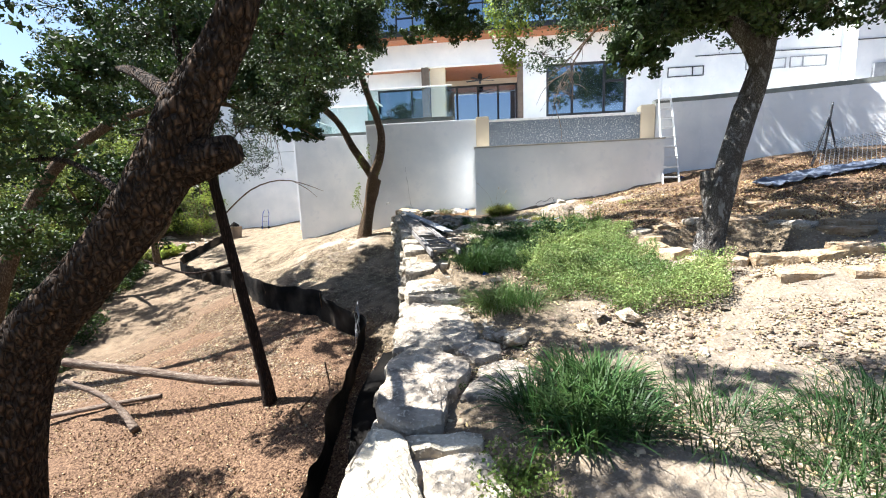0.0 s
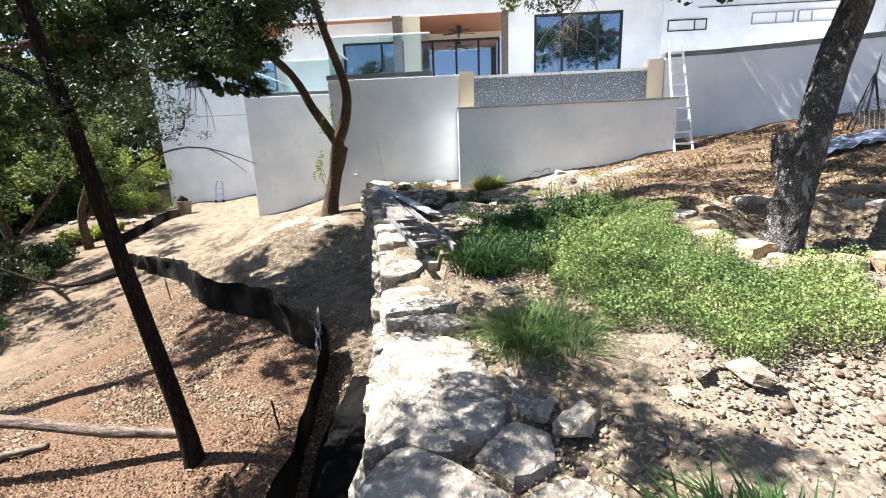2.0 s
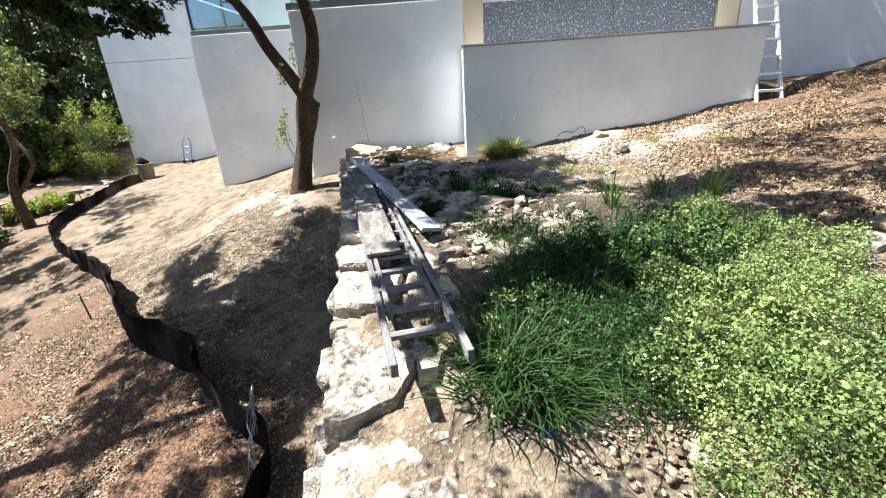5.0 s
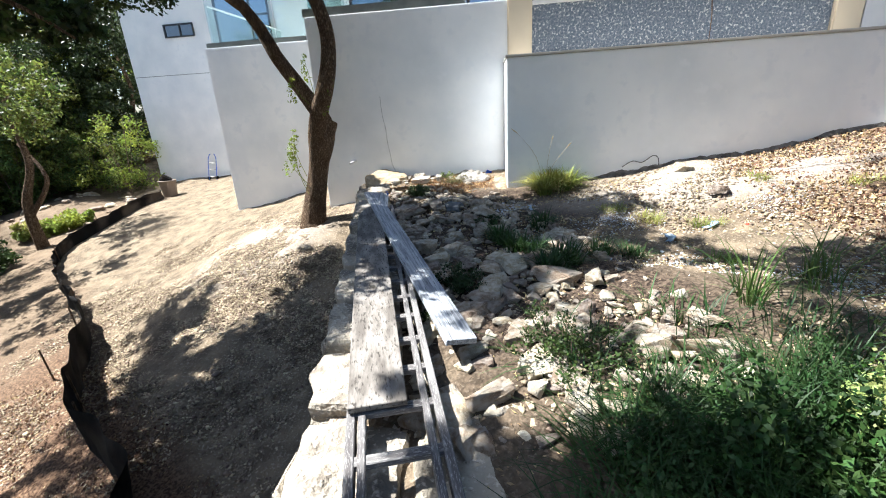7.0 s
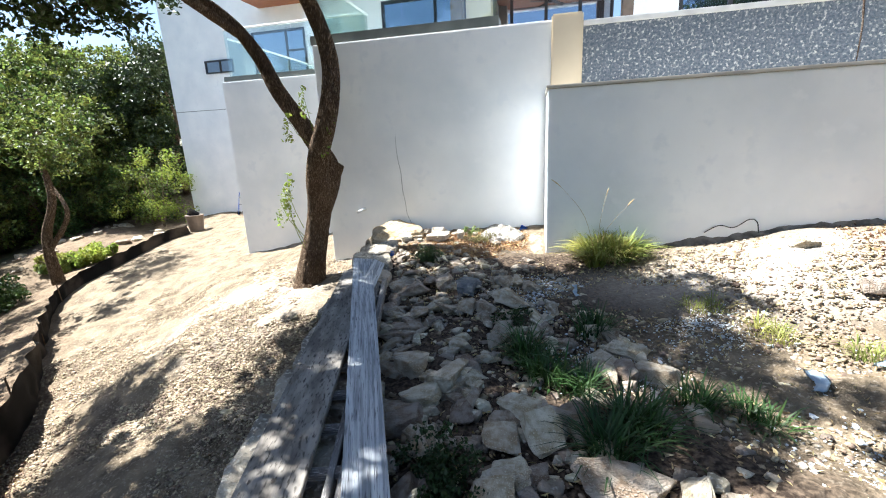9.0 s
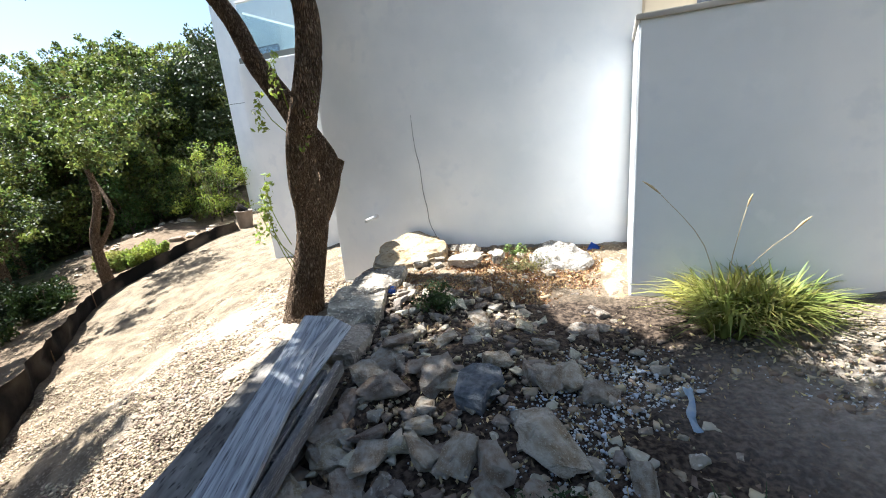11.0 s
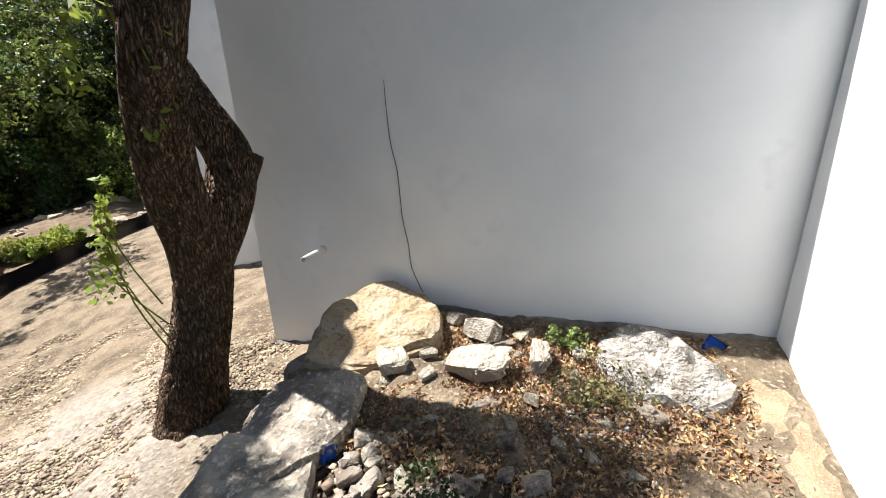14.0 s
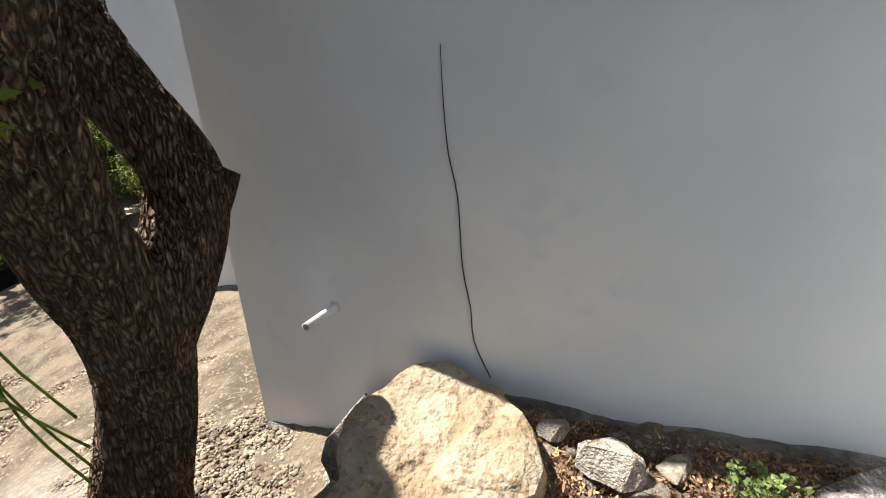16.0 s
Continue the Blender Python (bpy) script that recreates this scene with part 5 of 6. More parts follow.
def bush(x, y, w, h, leaf, label, n, size, seed):
    """A low shrub: stems and small leaves."""
    z = float(height(x, y))
    t = tagged(new("shrub"), label, "shrub")
    r = random.Random(seed)
    for k in range(7):
        a = r.uniform(0, 6.28)
        limb("stem", "deadwood", ((x, y, z - 0.05), (x + 0.3 * w * math.cos(a), y + 0.3 * w * math.sin(a), z + h * 0.45), (x + 0.6 * w * math.cos(a), y + 0.6 * w * math.sin(a), z + h * 0.9)), (0.012 + 0.006 * h, 0.01, 0.005), t, seg=5, rough=0, seed=k)
    gg = np.random.default_rng(seed)
    c = clumps(seed, 26, (x - w * 0.7, y - w * 0.7, z + h * 0.15), (x + w * 0.7, y + w * 0.7, z + h * 0.9), (0.18 * w, 0.34 * w))
    v, f = leaf_cloud(gg, c, n // 26, 1.0, size, 0.9)
    tagged(sheet("foliage", v, f, leaf, t), kind="stuff")
    return t


for k, (x, y, w, h, leaf) in enumerate(((-14.8, 20.2, 1.7, 3.6, "oakyellow"), (-13.4, 15.9, 0.7, 0.5, "oakyellow"),  (-15.6, 20.4, 1.6, 2.4, "woodleaf"), (-18.6, 20.0, 1.6, 2.2, "woodleaf"), (-17.6, 20.8, 1.6, 2.6, "grass"), (-19.4, 19.2, 1.8, 2.8, "grass"), (-19.8, 23.5, 1.8, 2.6, "grass"), (-14.0, 15.2, 0.7, 0.5, "yellowgrass"),
                                       (-14.0, 11.9, 1.2, 1.0, "cedar"), (-12.6, 12.6, 0.9, 0.8, "oak"), (-13.2, 10.6, 1.3, 1.0, "oak"), (-11.8, 10.6, 1.0, 0.7, "woodleaf"), (-11.2, 9.2, 1.2, 1.2, "cedar"), (-9.4, 6.9, 1.2, 1.1, "oak"), (-8.0, 4.8, 1.1, 1.0, "cedar"), (-21, 17.5, 2.0, 2.2, "oak"), (-19.5, 14.0, 2.0, 2.0, "oak"), (-14.0, 9.5, 2.0, 2.2, "cedar"), (-7.0, 2.4, 1.1, 1.2, "cedar"))):
    bush(x, y, w, h, leaf, "bright yellow-green shrub at the edge of the wood" if leaf in ("oakyellow", "grass") else "dark low shrub in the shade of the wood", 3600, 0.10, 400 + k)


# ---- stones, gravel and litter ----
ROCKS = [rock_mesh("rock", 90 + k, "rubble", 1, 0.85, 0.62, sub=2, jag=0.4) for k in range(14)]


def put_rock(x, y, size, label="angular limestone rubble on the ground", zoff=0.25, group="rubble stones", name="rock"):
    ob = new(name, ROCKS[rnd.randrange(len(ROCKS))])
    ob.matrix_basis = pose(x, y, float(height(x, y)) + size * 0.3 * zoff, rnd.uniform(-12, 12), rnd.uniform(-12, 12), rnd.uniform(0, 360)) @ Matrix.Diagonal((size * rnd.uniform(1.0, 1.35), size * rnd.uniform(0.75, 1.0), size * rnd.uniform(0.6, 0.95), 1))
    return tagged(ob, label, "rock", group)


small_v, small_f, small_n = [], [], 0
for k in range(760):
    y = 5.0 + 5.6 * rnd.random()
    x = float(edge_x(y)) + 0.62 + 2.0 * rnd.random() ** 1.3
    size = 0.08 + 0.24 * rnd.random() ** 2.2
    if y > 8.9 and size > 0.2 and k % 3:
        size *= 0.5
    if size > 0.2:
        put_rock(x, y, size)
        continue
    me = ROCKS[rnd.randrange(len(ROCKS))]
    me.calc_loop_triangles()
    m = pose(x, y, float(height(x, y)) + size * 0.08, rnd.uniform(-25, 25), rnd.uniform(-25, 25), rnd.uniform(0, 360)) @ Matrix.Diagonal((size, size * rnd.uniform(0.6, 1), size * rnd.uniform(0.5, 1), 1))
    small_v += [m @ v.co for v in me.vertices]
    small_f += [[small_n + q for q in p.vertices] for p in me.loop_triangles]
    small_n += len(me.vertices)
tagged(sheet("small_rubble", np.array(small_v), np.array(small_f), "smallrubble"), "small broken limestone filling the gaps of the rubble", "rubble", kind="stuff")
for x, y, sz in ((0.63, 7.14, 0.34), (0.70, 7.37, 0.36), (0.87, 7.6, 0.4), (0.52, 7.71, 0.4), (0.82, 7.02, 0.3), (0.19, 8.25, 0.28), (0.36, 8.53, 0.3), (1.15, 8.82, 0.42), (0.46, 9.14, 0.34), (1.59, 7.28, 0.3), (1.33, 7.35, 0.3), (1.46, 7.11, 0.38), (1.83, 6.78, 0.42), (2.11, 6.75, 0.3),
                 (1.25, 6.61, 0.34), (0.17, 9.03, 0.36), (0.31, 9.23, 0.26), (0.75, 9.39, 0.24), (0.97, 9.35, 0.26), (0.01, 9.51, 0.34), (0.33, 9.62, 0.2), (0.76, 10.03, 0.2), (1.07, 9.32, 0.3), (1.05, 5.2, 0.34), (1.28, 5.35, 0.3), (1.5, 5.6, 0.22), (1.75, 5.3, 0.3), (1.15, 5.0, 0.24),
                 (2.12, 1.2, 0.36), (2.0, 1.35, 0.24), (3.0, 1.6, 0.24), (3.25, 1.5, 0.34), (2.0, 3.1, 0.22), (2.5, 3.2, 0.24)):
    put_rock(x, y, sz, "larger pale broken limestone block in the rubble", 0.5, "limestone blocks", "limestone_block")
for x, y, sz, lab in ((3.98, 9.93, 0.34, "white limestone lump at the foot of the low wall"), (4.0, 8.9, 0.34, "flat pale stone lying on the gravel")):
    put_rock(x, y, sz, lab, 0.6, "limestone blocks", "limestone_block")
for k in range(50):
    y, x = rnd.uniform(-2.0, 3.2), rnd.uniform(2.2, 5.5)
    put_rock(x, y, 0.06 + 0.14 * rnd.random() ** 2)
for k in range(44):
    put_rock(rnd.uniform(-18, -12), rnd.uniform(14.5, 20), 0.2 + 0.5 * rnd.random() ** 2, "rough limestone rubble bank beyond the fence", 0.3, "bank stones")


# ---- boulders at the end of the wall ----
def flat_stone(outline, top, thick, seed, label, material="warmstone", slope=(0, 0), rough=0.03, group="flat limestone blocks"):
    ob = slab(outline, top, thick, seed, rough, "flat_stone", material, None, slope)
    return tagged(ob, label, "stone", group)


flat_stone(((-1.14, 11.16), (-1.27, 11.5), (-1.02, 11.86), (-0.64, 11.82), (-0.40, 11.54), (-0.40, 11.32), (-0.6, 11.14), (-0.72, 10.98), (-1.07, 10.90)), 1.13, 0.45, 71, "big warm limestone boulder against the stucco wall", slope=(-0.05, 0.16))
flat_stone(((-0.98, 11.02), (-0.6, 11.44), (-0.42, 11.46), (-0.40, 11.30), (-0.55, 11.12), (-0.80, 10.98)), 1.05, 0.3, 70, "warm ledge of limestone under the boulder's lip")
flat_stone(((-1.16, 10.80), (-1.02, 10.93), (-0.80, 10.97), (-0.64, 10.90), (-0.55, 10.68), (-0.58, 10.40), (-0.72, 10.18), (-0.90, 10.12), (-1.08, 10.45)), 1.06, 0.55, 72, "broad grey limestone slab on the wall's end", "stone", slope=(0.08, 0.04))
flat_stone(((-0.54, 10.66), (-0.5, 10.92), (-0.3, 10.86), (-0.36, 10.7)), 0.98, 0.3, 73, "grey limestone block beside the slab", "stone")
flat_stone(((-0.52, 10.48), (-0.46, 10.62), (-0.32, 10.71), (-0.12, 10.72), (0.05, 10.68), (0.02, 10.56), (-0.29, 10.46)), 0.98, 0.3, 74, "long grey limestone block set in the soil", "stone")
flat_stone(((0.50, 11.72), (0.9, 11.8), (1.2, 11.5), (1.14, 11.26), (0.75, 11.22), (0.52, 11.4)), 1.06, 0.3, 75, "pale crumbling limestone slab near the wall", "crumbly", slope=(0.0, 0.1), rough=0.07)
PALE = [rock_mesh("stone", 300 + k, "palestone", 1, 0.85, 0.6, jag=0.6) for k in range(5)]
for k, (x, y, z, sx, sy, sz, turn, lab) in enumerate(((-0.12, 11.24, 1.07, 0.42, 0.34, 0.22, 10, "pale sunlit limestone block by the boulder"), (-0.17, 11.58, 1.09, 0.24, 0.28, 0.22, 60, "pale sunlit limestone block by the boulder"), (-0.59, 11.10, 1.08, 0.22, 0.26, 0.2, 30, "small pale limestone block by the boulder"),
                                                      (0.19, 11.40, 1.08, 0.17, 0.34, 0.22, 15, "narrow pale limestone block standing by the wall"), (-0.42, 11.25, 1.06, 0.12, 0.12, 0.12, 0, "small pale limestone lump by the boulder"), (-0.36, 11.06, 1.05, 0.13, 0.1, 0.1, 70, "small pale limestone lump by the boulder"), (-0.40, 11.72, 1.06, 0.16, 0.12, 0.14, 40, "small warm limestone lump behind the boulder"), (0.42, 11.5, 1.06, 0.10, 0.12, 0.1, 0, "small pale limestone lump by the wall"))):
    st = new("stone", PALE[k % 5])
    st.matrix_basis = pose(x, y, z, 5, -4, turn) @ Matrix.Diagonal((sx * 1.2, sy * 1.2, sz * 1.2, 1))
    tagged(st, lab, "stone", "flat limestone blocks")
flat_stone(((-0.82, 9.66), (-0.55, 9.62), (-0.40, 10.02), (-0.7, 10.24), (-0.98, 10.12)), 1.02, 0.4, 79, "grey limestone block near the plank ends", "stone")
flat_stone(((0.62, 8.98), (0.80, 8.95), (0.86, 9.22), (0.72, 9.36), (0.56, 9.22)), 1.08, 0.12, 80, "dark grey aggregate stone lying on the rubble", "dark_stone")

# ---- the stone-edged tree well ----
WELL = ((4.5, 4.7), (4.3, 4.25), (4.3, 3.75), (4.42, 3.3), (4.62, 2.95), (5.1, 2.75), (5.7, 2.62), (6.2, 2.75), (6.7, 3.1))
for i, ((x0, y0), (x1, y1)) in enumerate(zip(WELL, WELL[1:])):
    d = Vector((x1 - x0, y1 - y0)).normalized()
    n = Vector((-d.y, d.x)) * 0.28
    e = d * 0.02
    zt = float(height((x0 + x1) / 2, (y0 + y1) / 2, pit=False)) + 0.07 + 0.02 * (i % 3)
    flat_stone(((x0 + e.x, y0 + e.y), (x1 - e.x, y1 - e.y), (x1 - e.x + n.x, y1 - e.y + n.y), (x0 + e.x + n.x, y0 + e.y + n.y)), zt, 0.2, 90 + i, "pale flat limestone edging the oak's tree well", group="tree well stones")
BACK = ((4.45, 4.72), (4.8, 4.98), (5.3, 5.1), (5.9, 5.02), (6.4, 4.75), (6.78, 4.25), (6.95, 3.6))
for course in range(3):
    for i, ((x0, y0), (x1, y1)) in enumerate(zip(BACK, BACK[1:])):
        d = Vector((x1 - x0, y1 - y0)).normalized()
        n = Vector((-d.y, d.x)) * 0.3
        e = d * (0.01 + 0.05 * course)
        flat_stone(((x0 + e.x, y0 + e.y), (x0 + e.x + n.x, y0 + e.y + n.y), (x1 - e.x + n.x, y1 - e.y + n.y), (x1 - e.x, y1 - e.y)), float(height((x0 + x1) / 2, (y0 + y1) / 2, pit=False)) + 0.07 - 0.105 * course, 0.1, 110 + i + 10 * course, "stacked flat limestone behind the oak", "warmstone" if i % 2 else "stone", group="tree well stones")
for i, (x, y, w, z) in enumerate(((6.35, 2.95, 0.34, 0), (5.3, 2.25, 0.3, 0), (6.9, 2.5, 0.36, 0), (7.3, 4.3, 0.34, 0), (5.9, 2.1, 0.3, 0), (7.6, 3.4, 0.4, 0), (7.1, 6.2, 0.26, 0), (6.3, 1.6, 0.28, 0), (7.2, 5.3, 0.3, 0))):
    flat_stone(((x - w, y - w * 0.5), (x + w * 0.8, y - w * 0.6), (x + w, y + w * 0.4), (x - w * 0.6, y + w * 0.6)), float(height(x, y)) + 0.07, 0.14, 140 + i, "loose flat limestone by the tree well", group="tree well stones")
g = np.random.default_rng(4)


def strew(n, x0, x1, y0, y1, cond=None):
    p = np.stack([x0 + (x1 - x0) * g.random(n), y0 + (y1 - y0) * g.random(n)], 1)
    if cond is not None:
        p = p[cond(p[:, 0], p[:, 1])]
    return np.concatenate([p, height(p[:, 0], p[:, 1])[:, None]], 1)


low_p = strew(96000, -7, 0.9, 3.5, 12.5, lambda x, y: x < edge_x(y) - 0.1)
up_p = strew(60000, -1.2, 6.5, -2.5, 10.7, lambda x, y: (x > edge_x(y) + 0.5) & ((y < 4.8) | (x > 3.0) | (g.random(len(x)) < 0.35)))
near_p = strew(42000, -4.2, -0.3, 8.2, 12.6, lambda x, y: x < edge_x(y) - 0.1)
low_p = np.concatenate([low_p, near_p])
tagged(sheet("gravel", *pebbles(g, low_p, 0.0095), "gravel"), "loose tan gravel scattered on the lower ground", "gravel", kind="stuff")
tagged(sheet("gravel", *pebbles(g, up_p, 0.012), "gravel"), "loose limestone chippings scattered on the terrace soil", "gravel", kind="stuff")
coarse = np.concatenate([strew(1900, -0.9, 2.6, 4.8, 10.8, lambda x, y: x > edge_x(y) + 0.55), strew(170, 2.0, 6.5, -2.5, 4.0), strew(160, -4.5, -1.5, 8.5, 13.5), strew(60, -1.5, 0.8, -2, 5, lambda x, y: x < edge_x(y) - 0.1), strew(260, 2.6, 9, 6, 10.9)])
fine_p = strew(5200, 2.4, 9, 5.5, 10.9)
tagged(sheet("broken_stones", *pebbles(g, coarse, 0.019, 0.55), "gravel"), "fist-sized broken limestone strewn over the soil", "gravel", kind="stuff")
tagged(sheet("limestone_chips", *pebbles(g, fine_p, 0.011, 0.5), "smallrubble"), "pale limestone chips spread over the terrace", "gravel", kind="stuff")
litter_p = strew(30000, 4.4, 12.0, 4.8, 11.5, lambda x, y: y < 11.2 - np.clip(x - 9, 0, 9) * 0.5)
v, f = leaf_cloud(g, np.concatenate([litter_p + (0, 0, 0.015), np.full((len(litter_p), 1), 0.03)], 1), 1, 1.0, 0.042, 0.5, 0.55)
tagged(sheet("fallen_leaves", v, f, "leafmould"), "brown fallen oak leaves covering the slope", "leaf litter", kind="stuff")
mulch_p = strew(60000, -6.5, 1.0, -2.5, 8.0, lambda x, y: (x < edge_x(y) - 0.05) & (y < np.interp(x, [-6.4, -3.8, -2.0, -0.6, 0.3], [9.9, 7.6, 6.6, 5.6, 4.2])))
v, f = leaf_cloud(g, np.concatenate([mulch_p + (0, 0, 0.012), np.full((len(mulch_p), 1), 0.02)], 1), 1, 1.0, 0.032, 0.4, 0.5)
tagged(sheet("wood_chips", v, f, "chips"), "reddish wood chips and dead leaves strewn on the slope", "mulch", kind="stuff")
dry_p = strew(30000, -0.8, 8.5, -2.5, 10.5, lambda x, y: x > edge_x(y) + 0.6)
v, f = leaf_cloud(g, np.concatenate([dry_p + (0, 0, 0.012), np.full((len(dry_p), 1), 0.02)], 1), 1, 1.0, 0.036, 0.4, 0.35)
tagged(sheet("dry_leaves", v, f, "straw"), "dry leaves and straw scattered on the terrace", "leaf litter", kind="stuff")


# ---- groundcover and grasses ----
COVER = ((3.0, 5.3), (2.6, 4.3), (2.35, 3.3), (2.6, 2.5), (2.85, 2.0), (3.3, 1.65), (4.1, 1.65), (4.6, 2.1), (4.7, 2.6), (4.3, 2.85), (4.1, 3.3), (4.0, 3.9), (4.2, 4.7), (4.1, 5.2), (3.4, 5.8))


def inside(poly, x, y):
    hit = np.zeros(len(x), bool)
    for (x0, y0), (x1, y1) in zip(poly, poly[1:] + poly[:1]):
        c = ((y0 > y) != (y1 > y)) & (x < (x1 - x0) * (y - y0) / (y1 - y0 + 1e-9) + x0)
        hit ^= c
    return hit


cp = strew(240000, 2, 5.2, 1.4, 6.5, lambda x, y: inside(COVER, x + 0.12 * np.sin(y * 9), y + 0.12 * np.sin(x * 8)))
bump = np.sin(cp[:, 0] * 13 + 2 * np.sin(cp[:, 1] * 7)) * np.sin(cp[:, 1] * 12 + np.sin(cp[:, 0] * 9))
cp[:, 2] += 0.03 + (0.21 + 0.05 * np.sin(cp[:, 0] * 5) * np.sin(cp[:, 1] * 4.3) + 0.07 * bump) * (1 - g.random(len(cp)) ** 1.8)
v, f = leaf_cloud(g, np.concatenate([cp, np.full((len(cp), 1), 0.025)], 1), 1, 1.0, 0.0205, 0.8, 0.7)
tagged(sheet("groundcover", v, f, "cover"), "dense bright green leafy groundcover patch beside the stones", "plant", kind="stuff")


def tuft(x, y, h, w, n, material, label, lean=0.9, spread=0.15, r=0.2, k=12):
    a = g.random(k) * 6.283
    rr = r * np.sqrt(g.random(k))
    px, py = x + rr * np.cos(a), y + rr * np.sin(a)
    roots = np.stack([px, py, height(px, py) - 0.02], 1)
    v, f = blades(g, roots, max(1, n // k), h, w, lean, spread)
    return tagged(sheet("grass_clump", v, f, material), label, "grass clump")


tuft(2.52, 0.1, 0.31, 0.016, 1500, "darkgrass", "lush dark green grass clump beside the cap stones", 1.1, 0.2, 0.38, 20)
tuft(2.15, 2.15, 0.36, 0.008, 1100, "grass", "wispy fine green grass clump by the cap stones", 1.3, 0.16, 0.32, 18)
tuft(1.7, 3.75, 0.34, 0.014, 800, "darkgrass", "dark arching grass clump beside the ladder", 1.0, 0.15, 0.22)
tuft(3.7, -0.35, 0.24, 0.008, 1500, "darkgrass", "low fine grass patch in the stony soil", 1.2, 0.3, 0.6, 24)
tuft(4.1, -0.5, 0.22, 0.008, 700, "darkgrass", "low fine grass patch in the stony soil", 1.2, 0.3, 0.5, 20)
# undergrowth whose shade is partly put into its dark leaf colour
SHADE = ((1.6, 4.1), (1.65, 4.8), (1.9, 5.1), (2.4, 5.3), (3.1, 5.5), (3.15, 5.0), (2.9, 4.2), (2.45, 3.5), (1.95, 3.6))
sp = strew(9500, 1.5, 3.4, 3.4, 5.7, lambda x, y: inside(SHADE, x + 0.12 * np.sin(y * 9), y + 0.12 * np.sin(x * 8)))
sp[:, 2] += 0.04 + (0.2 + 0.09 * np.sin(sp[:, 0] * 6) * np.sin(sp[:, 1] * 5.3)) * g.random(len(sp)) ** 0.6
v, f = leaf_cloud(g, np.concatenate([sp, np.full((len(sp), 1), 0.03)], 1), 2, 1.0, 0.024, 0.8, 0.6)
tagged(sheet("groundcover", v, f, "darkgrass"), "leafy undergrowth behind the bright patch, coloured dark for the shade", "plant", kind="stuff")
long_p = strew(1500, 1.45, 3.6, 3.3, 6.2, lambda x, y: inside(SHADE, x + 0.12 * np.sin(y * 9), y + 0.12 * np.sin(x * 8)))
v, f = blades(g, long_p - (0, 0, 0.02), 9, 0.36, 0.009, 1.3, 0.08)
tagged(sheet("long_grass", v, f, "darkgrass"), "long arching grass coloured dark green for the shade", "grass", kind="stuff")
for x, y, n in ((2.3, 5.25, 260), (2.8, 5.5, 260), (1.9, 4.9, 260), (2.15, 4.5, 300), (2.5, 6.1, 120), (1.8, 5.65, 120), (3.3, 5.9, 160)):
    tuft(x, y, 0.27, 0.010, n, "darkgrass", "grass tuft coloured dark for the shaded undergrowth", 1.2, 0.18, 0.28, 12)


def leafy(x, y, r, h, n, leaf, label, seed):
    """A bushy herb: many upright stems, each ringed with small leaves."""
    t = tagged(new("leafy_plant"), label, "plant")
    gg = np.random.default_rng(seed)
    z = float(height(x, y))
    c = []
    for k in range(n):
        a, d = gg.random() * 6.28, r * math.sqrt(gg.random())
        px, py, hh = x + d * math.cos(a), y + d * math.sin(a), h * (0.55 + 0.5 * gg.random()) * (1 - 0.5 * (d / r) ** 2)
        tip = (px + 0.08 * gg.normal(), py + 0.08 * gg.normal(), z + hh)
        limb("stem", "grass", ((px, py, z - 0.03), ((px + tip[0]) / 2, (py + tip[1]) / 2, z + hh * 0.55), tip), (0.004, 0.003, 0.002), t, seg=4, rough=0, seed=k)
        for q in range(6):
            u = 0.35 + 0.13 * q
            c.append((px + (tip[0] - px) * u, py + (tip[1] - py) * u, z + hh * u, 0.055))
    v, f = leaf_cloud(gg, c, 9, 1.0, 0.042, 0.7, 0.5)
    tagged(sheet("foliage", v, f, leaf, t), kind="stuff")
    return t


# leaf colour carries the light: dark herbs in shade, bright ones in sun
for k, (x, y, r, h, n, leaf, lab) in enumerate(((2.95, 4.75, 0.42, 0.5, 46, "darkgrass", "bushy herb coloured dark green for the shade"), (2.5, 4.95, 0.36, 0.42, 36, "darkgrass", "bushy herb coloured dark green for the shade"), (3.4, 5.1, 0.34, 0.42, 34, "grass", "bushy herb coloured mid green for the edge of the shade"), (2.75, 3.75, 0.3, 0.4, 34, "cover", "bushy herb coloured bright green for the sun"), (3.1, 3.4, 0.32, 0.4, 34, "cover", "bushy herb coloured bright green for the sun"), (3.25, 4.2, 0.3, 0.4, 30, "cover", "bushy herb coloured bright green for the sun"))):
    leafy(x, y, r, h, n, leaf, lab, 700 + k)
for x, y in ((3.0, 6.3), (3.6, 6.5), (4.1, 6.4)):
    tuft(x, y, 0.5, 0.012, 60, "grass", "tall arching grass stems behind the groundcover", 0.9, 0.08, 0.12, 6)
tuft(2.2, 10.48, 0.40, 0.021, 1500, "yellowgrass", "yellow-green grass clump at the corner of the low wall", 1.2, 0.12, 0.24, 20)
tuft(2.2, 10.5, 0.26, 0.012, 300, "straw", "dead straw-coloured blades at the base of the grass clump", 1.2, 0.12, 0.17, 10)
